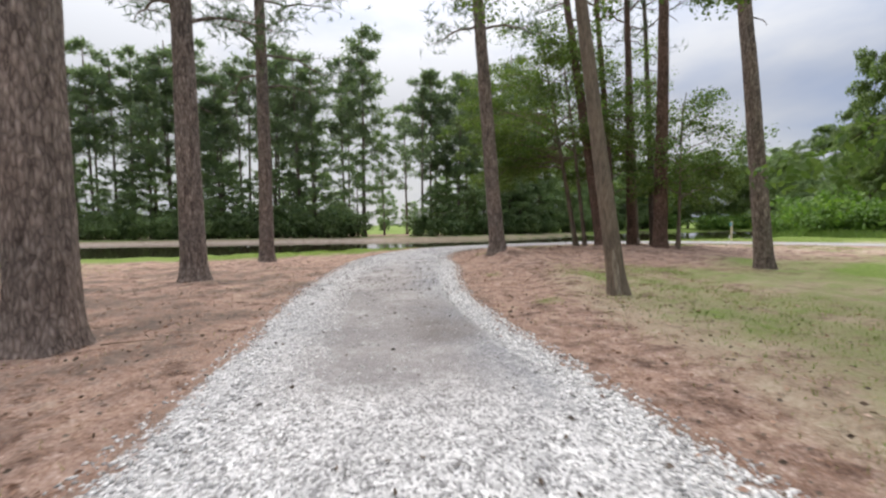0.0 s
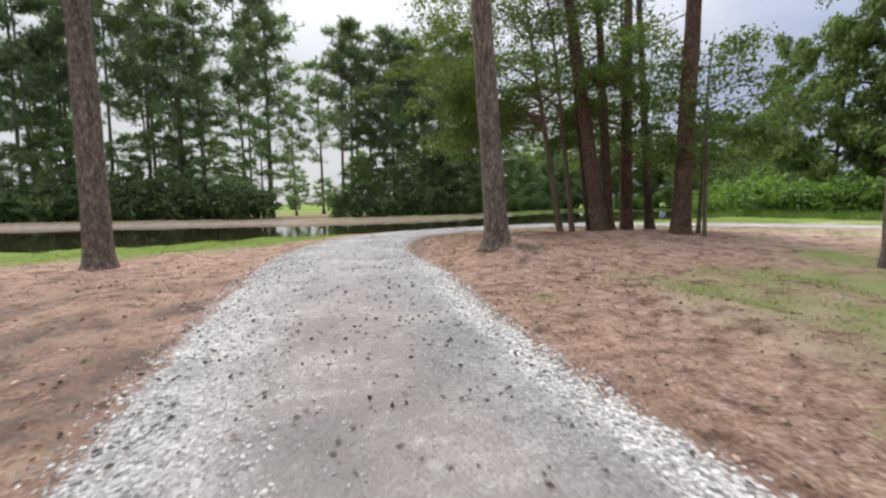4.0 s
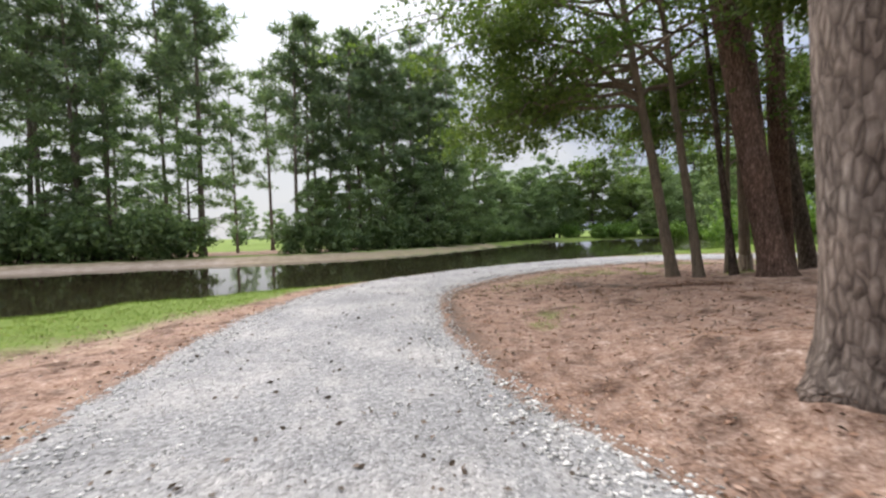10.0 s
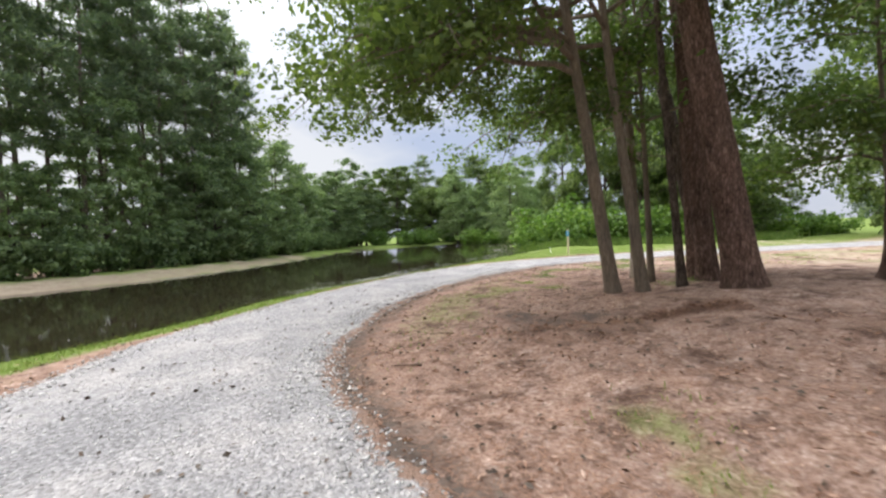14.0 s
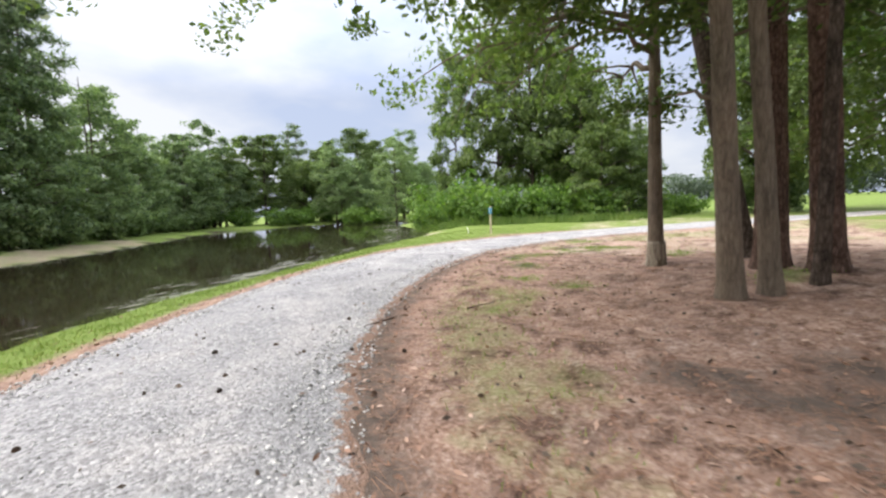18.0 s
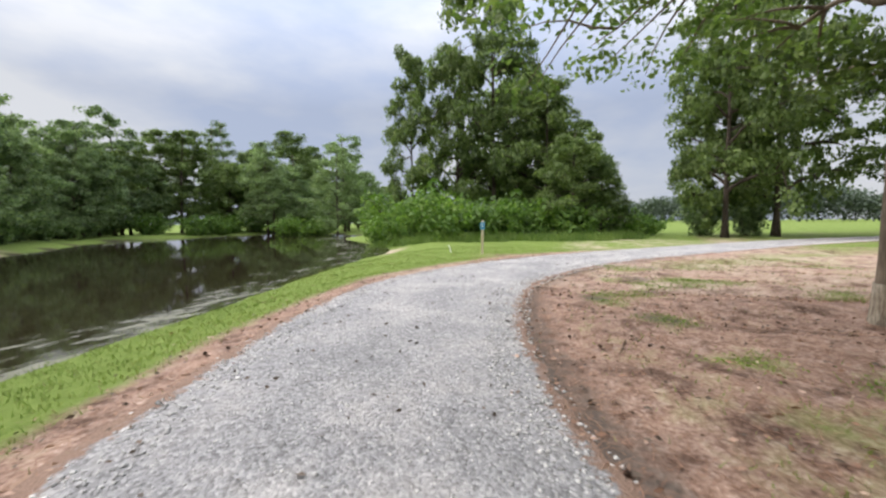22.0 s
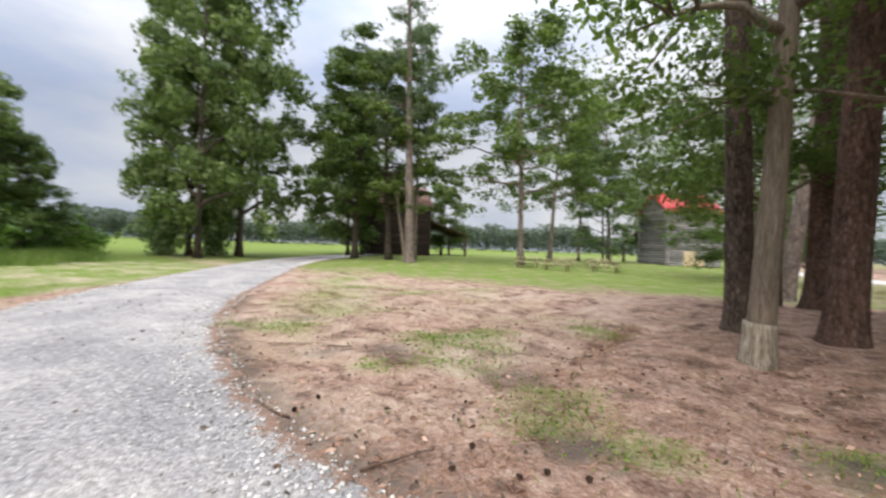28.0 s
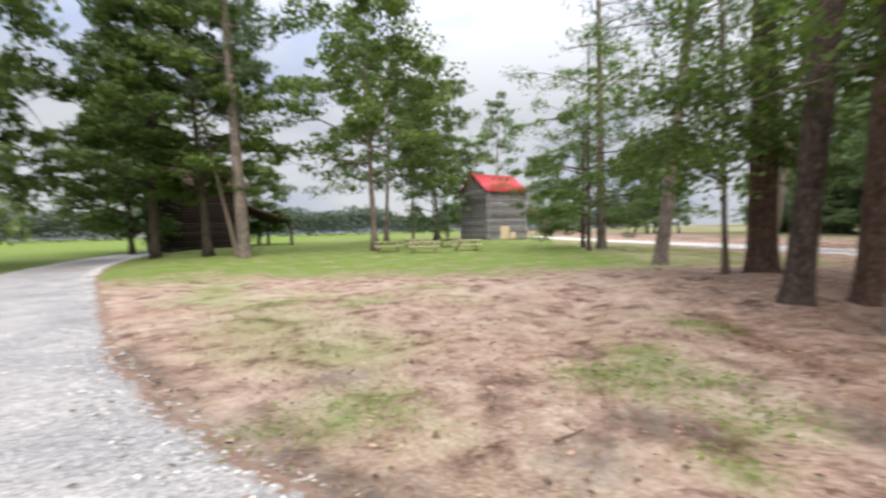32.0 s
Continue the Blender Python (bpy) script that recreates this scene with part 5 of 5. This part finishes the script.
log_barn("dark_log_barn", "dark log barn overgrown by trees with a rusted tin roof", barn_frame((48.3, -5.6, cz), (-0.6, -0.8), (0.8, -0.6)), 7.6, 7.0, 6.6, 9.2, LOG_DARK, RUST_ROOF, 32, 22,
         [(7.65, 0.2, 6.6, 5.4, 4.7, 2.9, (1, 0))], True)

# ---------------------------------------------------------------- picnic tables


def picnic_table():
    top = new("picnic_table")
    for i in range(5):
        y = -0.36 + i * 0.18
        box_part("tabletop_plank", (-1.0, y - 0.084, 0.715), (1.0, y + 0.084, 0.75), TABLE_WOOD, top, "", 0.006)
    for s in (-1, 1):
        for k in (0, 1):
            y = s * (0.66 + 0.16 * k)
            box_part("bench_plank", (-1.0, y - 0.075, 0.41), (1.0, y + 0.075, 0.45), TABLE_WOOD, top, "", 0.006)
    for x in (-0.7, 0.7):
        box_part("cross_beam", (x - 0.02, -0.78, 0.32), (x + 0.02, 0.78, 0.41), TABLE_WOOD, top, "", 0.005)
        box_part("top_beam", (x - 0.02, -0.4, 0.63), (x + 0.02, 0.4, 0.715), TABLE_WOOD, top, "", 0.005)
        for s in (-1, 1):
            V, F = tube(np.array([[x + 0.045, s * 0.58, -0.03], [x + 0.045, s * 0.22, 0.7]]), [0.055, 0.055], 4)
            part("leg", mesh_np("leg", V, F, TABLE_WOOD), top)
        V, F = tube(np.array([[x, 0, 0.4], [x * 0.25, 0, 0.68]]), [0.04, 0.04], 4)
        part("brace", mesh_np("brace", V, F, TABLE_WOOD), top)
    return tagged(top, "pale yellowish wooden picnic table on the grass", "picnic table", "tables by the barn")


table = picnic_table()
SPOTS = [(24.3, 1.6, 20), (22.9, -2.6, 14), (21.3, 3.7, 10), (20.5, -3.9, -6), (18.7, 1.3, 4)]
for i, (x, y, a) in enumerate(SPOTS):
    m = pose(x, y, ground_z(x, y) + 0.01, 0, 0, a)
    if i == 0:
        table.matrix_basis = m
    else:
        copy_thing(table, m)

# ---------------------------------------------------------------- trail post, stake
post = new("trail_post")
post.matrix_basis = pose(22.6, 32.3, ground_z(22.6, 32.3) - 0.15, 1.5, 1.0, -82.5)
box_part("post", (-0.05, -0.05, 0), (0.05, 0.05, 1.62), POST_WOOD, post, "pale squared wooden post", 0.008)
box_part("sign", (-0.1, -0.075, 1.22), (0.1, -0.053, 1.54), BLUE_SIGN, post, "blue sign plate", 0.006)
box_part("sign_mark", (-0.065, -0.081, 1.42), (0.065, -0.0755, 1.445), WHITE_PLASTIC, post, "white printed bar", 0)
box_part("sign_mark", (-0.065, -0.081, 1.34), (0.045, -0.0755, 1.358), WHITE_PLASTIC, post, "white printed bar", 0)
tagged(post, "pale wooden trail post with a small blue sign on the grass", "sign post")
stake = new("stake")
stake.matrix_basis = pose(23.6, 34.0, ground_z(23.6, 34.0) - 0.1, -22, 18, 0)
box_part("shaft", (-0.025, -0.012, 0), (0.025, 0.012, 0.55), WHITE_PLASTIC, stake, "", 0.004)
tagged(stake, "short white marker stake leaning in the grass", "stake")

# ---------------------------------------------------------------- ground cover near the walk
sc = np.random.default_rng(88)


def spots_near(k, lo, hi):
    """Random places on the plan weighted to the ground beside the track."""
    i = sc.integers(WALKED[0], WALKED[-1], k)
    side = sc.uniform(lo, hi, k)
    c = MID[i]
    j = np.minimum(i + 1, len(MID) - 1)
    tn = unit(MID[j, :2] - MID[i - 1, :2])
    f = sc.random(k)[:, None] * (MID[j, :2] - c[:, :2])
    return c[:, 0] + f[:, 0] - tn[:, 1] * side * c[:, 2], c[:, 1] + f[:, 1] + tn[:, 0] * side * c[:, 2]


def on_ground(X, Y):
    return height(X, Y)


def pebbles(k, size, lo, hi, bright=0):
    X, Y = spots_near(k, lo, hi)
    d, hw = path_distance(X, Y)
    s = size * (0.45 + 0.9 * sc.random(k) ** 2)
    Z = np.where(d < hw, 0.035 * (1 - (d / hw) ** 2) + 0.02, on_ground(X, Y)) + s * 0.18 + 0.012 * wobble(X, Y, 1.2, 5) * (d < hw)
    base = np.array([(1, 0, 0), (-1, 0, 0), (0, 1, 0), (0, -1, 0), (0, 0, 0.6), (0, 0, -0.6)], float)
    P = base[None] * s[:, None, None] * (0.7 + 0.6 * sc.random((k, 6, 1)))
    a = sc.random(k) * 6.28
    ca, sa = np.cos(a)[:, None], np.sin(a)[:, None]
    P = np.stack([P[..., 0] * ca - P[..., 1] * sa + X[:, None], P[..., 0] * sa + P[..., 1] * ca + Y[:, None], P[..., 2] + Z[:, None]], -1)
    tri = np.array([(0, 2, 4), (2, 1, 4), (1, 3, 4), (3, 0, 4), (2, 0, 5), (1, 2, 5), (3, 1, 5), (0, 3, 5)])
    return P.reshape(-1, 3), (np.arange(k)[:, None, None] * 6 + tri[None]).reshape(-1, 3)


grav = Pile()
grav.add(*pebbles(26000, 0.012, -1.0, 1.0))
grav.add(*pebbles(9000, 0.02, 0.72, 1.1))
grav.add(*pebbles(9000, 0.02, -1.1, -0.72))
tagged(new("loose_gravel", grav.mesh("loose_gravel", STONE)), "loose pale grey stones on the track and its edges", "gravel", kind="stuff")


pale = Pile()
for k_, s_, lo_, hi_ in ((14000, 0.021, 0.35, 1.08), (17000, 0.023, -1.06, -0.74), (8000, 0.018, -0.9, 0.9)):
    V, F = pebbles(k_, s_, lo_, hi_)
    cy_ = V.reshape(-1, 6, 3)[:, :, 1].mean(1)
    ok = sc.random(k_) < (smoothstep(21, 14, cy_) if abs(lo_ + hi_) > 0.1 else smoothstep(4.5, 2.5, cy_))
    V = V.reshape(-1, 6, 3)[ok].reshape(-1, 3)
    pale.add(V, F[:8 * ok.sum()])
tagged(new("loose_limestone", pale.mesh("loose_limestone", PALE_STONE)), "white loose stones thrown to the track's edges", "gravel", kind="stuff")


def cover(k, lo, hi):
    X, Y = spots_near(k, lo, hi)
    d, hw = path_distance(X, Y)
    sd_ = pond_distance(X, Y)
    lu, la = region_masks(X, Y, d - hw, sd_)
    return X, Y, d - hw, sd_, lu, la, on_ground(X, Y)


def blades(X, Y, Z, h, w):
    k = len(X)
    a = sc.random(k) * 6.28
    ln = h * (0.5 + 0.9 * sc.random(k))
    bx, by = np.cos(a) * w, np.sin(a) * w
    tx, ty = sc.normal(0, 0.45, k) * ln, sc.normal(0, 0.45, k) * ln
    V = np.stack([np.stack([X - bx, Y - by, Z - 0.005], 1), np.stack([X + bx, Y + by, Z - 0.005], 1), np.stack([X + tx, Y + ty, Z + ln], 1)], 1)
    return V.reshape(-1, 3), np.arange(k * 3).reshape(-1, 3)


X, Y, ed, sd_, lu, la, Z = cover(330000, -4.6, 5.2)
f_ = 0.5 + 0.5 * wobble(X, Y, 1.3, 21)
keep = (ed > 0.1) & (sd_ > 0.1) & (sc.random(len(X)) < lu ** 1.5 * (0.35 + 0.75 * f_))
gb = blades(X[keep], Y[keep], Z[keep], 0.055, 0.006)
tagged(new("grass", mesh_np("grass", *gb, GRASS_BLADE)), "short green grass along the pond bank and in patches", "grass", kind="stuff")
keep = (ed > 0.1) & (sd_ > 0.1) & (sc.random(len(X)) < 0.55 * la ** 1.3 * f_)
gb = blades(X[keep], Y[keep], Z[keep], 0.05, 0.005)
tagged(new("dry_grass", mesh_np("dry_grass", *gb, DRY_BLADE)), "thin yellowing grass among the straw", "dry grass", kind="stuff")
X, Y, ed, sd_, lu, la, Z = cover(170000, -4.6, 5.0)
keep = (ed > -0.12) & (sd_ > 1.5) & (sc.random(len(X)) < (1 - lu) * (1 - 0.45 * la))
C = np.column_stack([X[keep], Y[keep], Z[keep] + 0.012])
k_ = len(C)
a_ = sc.random(k_) * 6.28
ln_ = 0.05 + 0.07 * sc.random(k_)
dv = np.column_stack([np.cos(a_) * ln_, np.sin(a_) * ln_, sc.normal(0, 0.008, k_)])
wv_ = np.column_stack([-np.sin(a_), np.cos(a_), np.zeros(k_)]) * 0.0032
V = np.stack([C - dv - wv_, C - dv + wv_, C + dv], 1).reshape(-1, 3)
tagged(new("pine_straw", mesh_np("pine_straw", V, np.arange(k_ * 3).reshape(-1, 3), STRAW)), "fallen brown pine needles", "pine straw", kind="stuff")
X, Y, ed, sd_, lu, la, Z = cover(95000, -4.6, 5.0)
edge_f = (0.4 + 0.6 * np.exp(-((X - 2.5) ** 2 + (Y - 15) ** 2) / 20)) * np.where(ed < 0, 0.10, 0.35 + 0.65 * np.exp(-ed / 1.2)) * (0.35 + 0.9 * (0.5 + 0.5 * wobble(X, Y, 2.2, 61)))
keep = (ed > -0.4) & (sd_ > 1.0) & (sc.random(len(X)) < (1 - 0.85 * lu) * edge_f)
V, F = leaves(np.column_stack([X[keep], Y[keep], np.where(ed[keep] < 0.1, np.maximum(Z[keep], 0.03), Z[keep]) + 0.02]), 0.06, 0.14, 0.45, sc)
tagged(new("leaf_litter", mesh_np("leaf_litter", V, F, LITTER)), "scattered dry tan and pinkish fallen leaves", "leaf litter", kind="stuff")
# dark bits on the track and the straw
X, Y, ed, sd_, lu, la, Z = cover(34000, -3.6, 3.6)
keep = (sd_ > 2.0) & (sc.random(len(X)) < np.where(ed < 0, 0.1 + 0.62 * smoothstep(7, 11, Y) * smoothstep(20, 16, Y) * (X < 2), 0.3 * (1 - lu)))
Zt = np.where(ed < 0, 0.058 - 0.035 * np.clip(1 + ed / 2.0, 0, 1) * 0 + 0.012 * wobble(X, Y, 1.2, 5) - 0.02 * smoothstep(-1.0, 0.0, ed), Z + 0.02)
V, F = leaves(np.column_stack([X[keep], Y[keep], Zt[keep] + 0.008]), 0.052, 0.15, 0.55, sc)
tagged(new("leaf_bits", mesh_np("leaf_bits", V, F, DARK_LITTER)), "dark bits of leaf and bark on the gravel and straw", "leaf litter", kind="stuff")

# low weeds in the bare ground
wd = []
for px_, py_, pr_ in PATCHES:
    if px_ > 8.5:
        k_ = int(330 * pr_)
        X, Y = px_ + sc.normal(0, 0.55 * pr_, k_), py_ + sc.normal(0, 0.55 * pr_, k_)
        wd.append(np.column_stack([X, Y, on_ground(X, Y) + 0.015 + 0.03 * sc.random(k_)]))
V, F = leaves(np.vstack(wd), 0.04, 0.35, 0.45, sc, -0.3)
tagged(new("weeds", mesh_np("weeds", V, F, GRASS_BLADE)), "low green weeds in the bare ground", "weeds", kind="stuff")

# rank grass below the bushes east of the pond
RK = spline([(33.0, 42.5), (33.6, 38.0), (34.8, 34.0), (35.5, 30.5), (37.4, 26.6), (41.5, 23.6)], 200)
ri = sc.integers(0, len(RK), 9000)
X, Y = RK[ri, 0] + sc.normal(0, 0.6, 9000), RK[ri, 1] + sc.normal(0, 0.6, 9000)
tagged(new("tall_grass", mesh_np("tall_grass", *blades(X, Y, on_ground(X, Y), 0.62, 0.016), REED)), "rank green grass at the foot of the bushes", "tall grass", kind="stuff")

# pine cones: scales in whorls round a core
def pine_cone():
    bm = bmesh.new()
    bmesh.ops.create_uvsphere(bm, u_segments=8, v_segments=6, radius=0.5)
    for v_ in bm.verts:
        v_.co = Vector((v_.co.x * 0.05, v_.co.y * 0.05, v_.co.z * 0.09))
    rr_ = random.Random(4)
    for i in range(46):
        t = (i + 0.5) / 46
        a = i * 2.4
        rad = 0.034 * math.sin(math.pi * (0.12 + 0.8 * t)) + 0.006
        z = -0.042 + 0.085 * t
        c = Vector((math.cos(a) * rad * 0.5, math.sin(a) * rad * 0.5, z))
        tip = Vector((math.cos(a) * rad * 1.15, math.sin(a) * rad * 1.15, z + 0.012))
        s = Vector((-math.sin(a), math.cos(a), 0)) * 0.009
        vs = [bm.verts.new(p) for p in (c - s, c + s, tip + s * 0.7, tip - s * 0.7)]
        bm.faces.new(vs)
    me = bpy.data.meshes.new("pine_cone")
    bm.to_mesh(me)
    bm.free()
    me.materials.append(CONE_MAT)
    return tagged(new("pine_cone", me), "dark brown pine cone lying on the ground", "pine cone", "fallen pine cones")


cone = pine_cone()
CONES = [(3.94, 28.57), (4.37, 28.15), (3.56, 27.87), (2.24, 28.04), (9.5, 30.4), (4.54, 27.22), (4.79, 26.74), (6.89, 28.12), (6.33, 27.69), (12.67, 28.49), (11.68, 28.64), (9.74, 28.45), (9.44, 28.11), (8.29, 32.35), (8.1, 32.5), (9.65, 27.56), (11.36, 29.78), (14.76, 28.59), (12.79, 28.64), (12.43, 28.43), (13.22, 28.49), (14.69, 28.89), (13.17, 28.83), (-0.63, 25.44), (3.33, 27.62), (3.83, 26.43), (5.52, 28.07), (4.18, 25.65), (14.72, 31.15), (-0.88, 22.09)]
for i, (x, y) in enumerate(CONES):
    d_, h_ = path_distance(np.array([x]), np.array([y]))
    z = (0.055 if d_[0] < h_[0] else ground_z(x, y) + 0.02) + 0.012
    m = pose(x, y, z - 0.008, 78 + 20 * math.sin(i), 0, i * 47) @ Matrix.Scale(0.72, 4)
    if i == 0:
        cone.matrix_basis = m
    else:
        copy_thing(cone, m)

# fallen twigs
tw = random.Random(12)
TWIGS = [(5.9, 27.6), (3.4, 24.2), (9.8, 27.8), (13.6, 29.2), (14.6, 29.0), (2.2, 23.6), (-4.4, 5.2), (-4.9, 4.2), (15.3, 27.9), (6.8, 26.9), (11.3, 28.1), (-4.2, 8.3), (3.2, 14.2), (16.2, 27.3)]
for x, y in TWIGS:
    L_ = limb_line(np.zeros(3), tw.random() * 6.28, 0.25 + 0.4 * tw.random(), 0.0, 0.0, 6, np.random.default_rng(tw.randrange(999)))
    L_[:, 2] = np.abs(L_[:, 2]) * 0.3 + 0.012
    V, F = tube(L_, np.linspace(0.012, 0.005, 6), 6)
    ob = tagged(new("twig", mesh_np("twig", V, F, TWIG, True)), "dry fallen twig on the straw", "twig", "fallen twigs")
    ob.location = (x, y, ground_z(x, y) + 0.005)
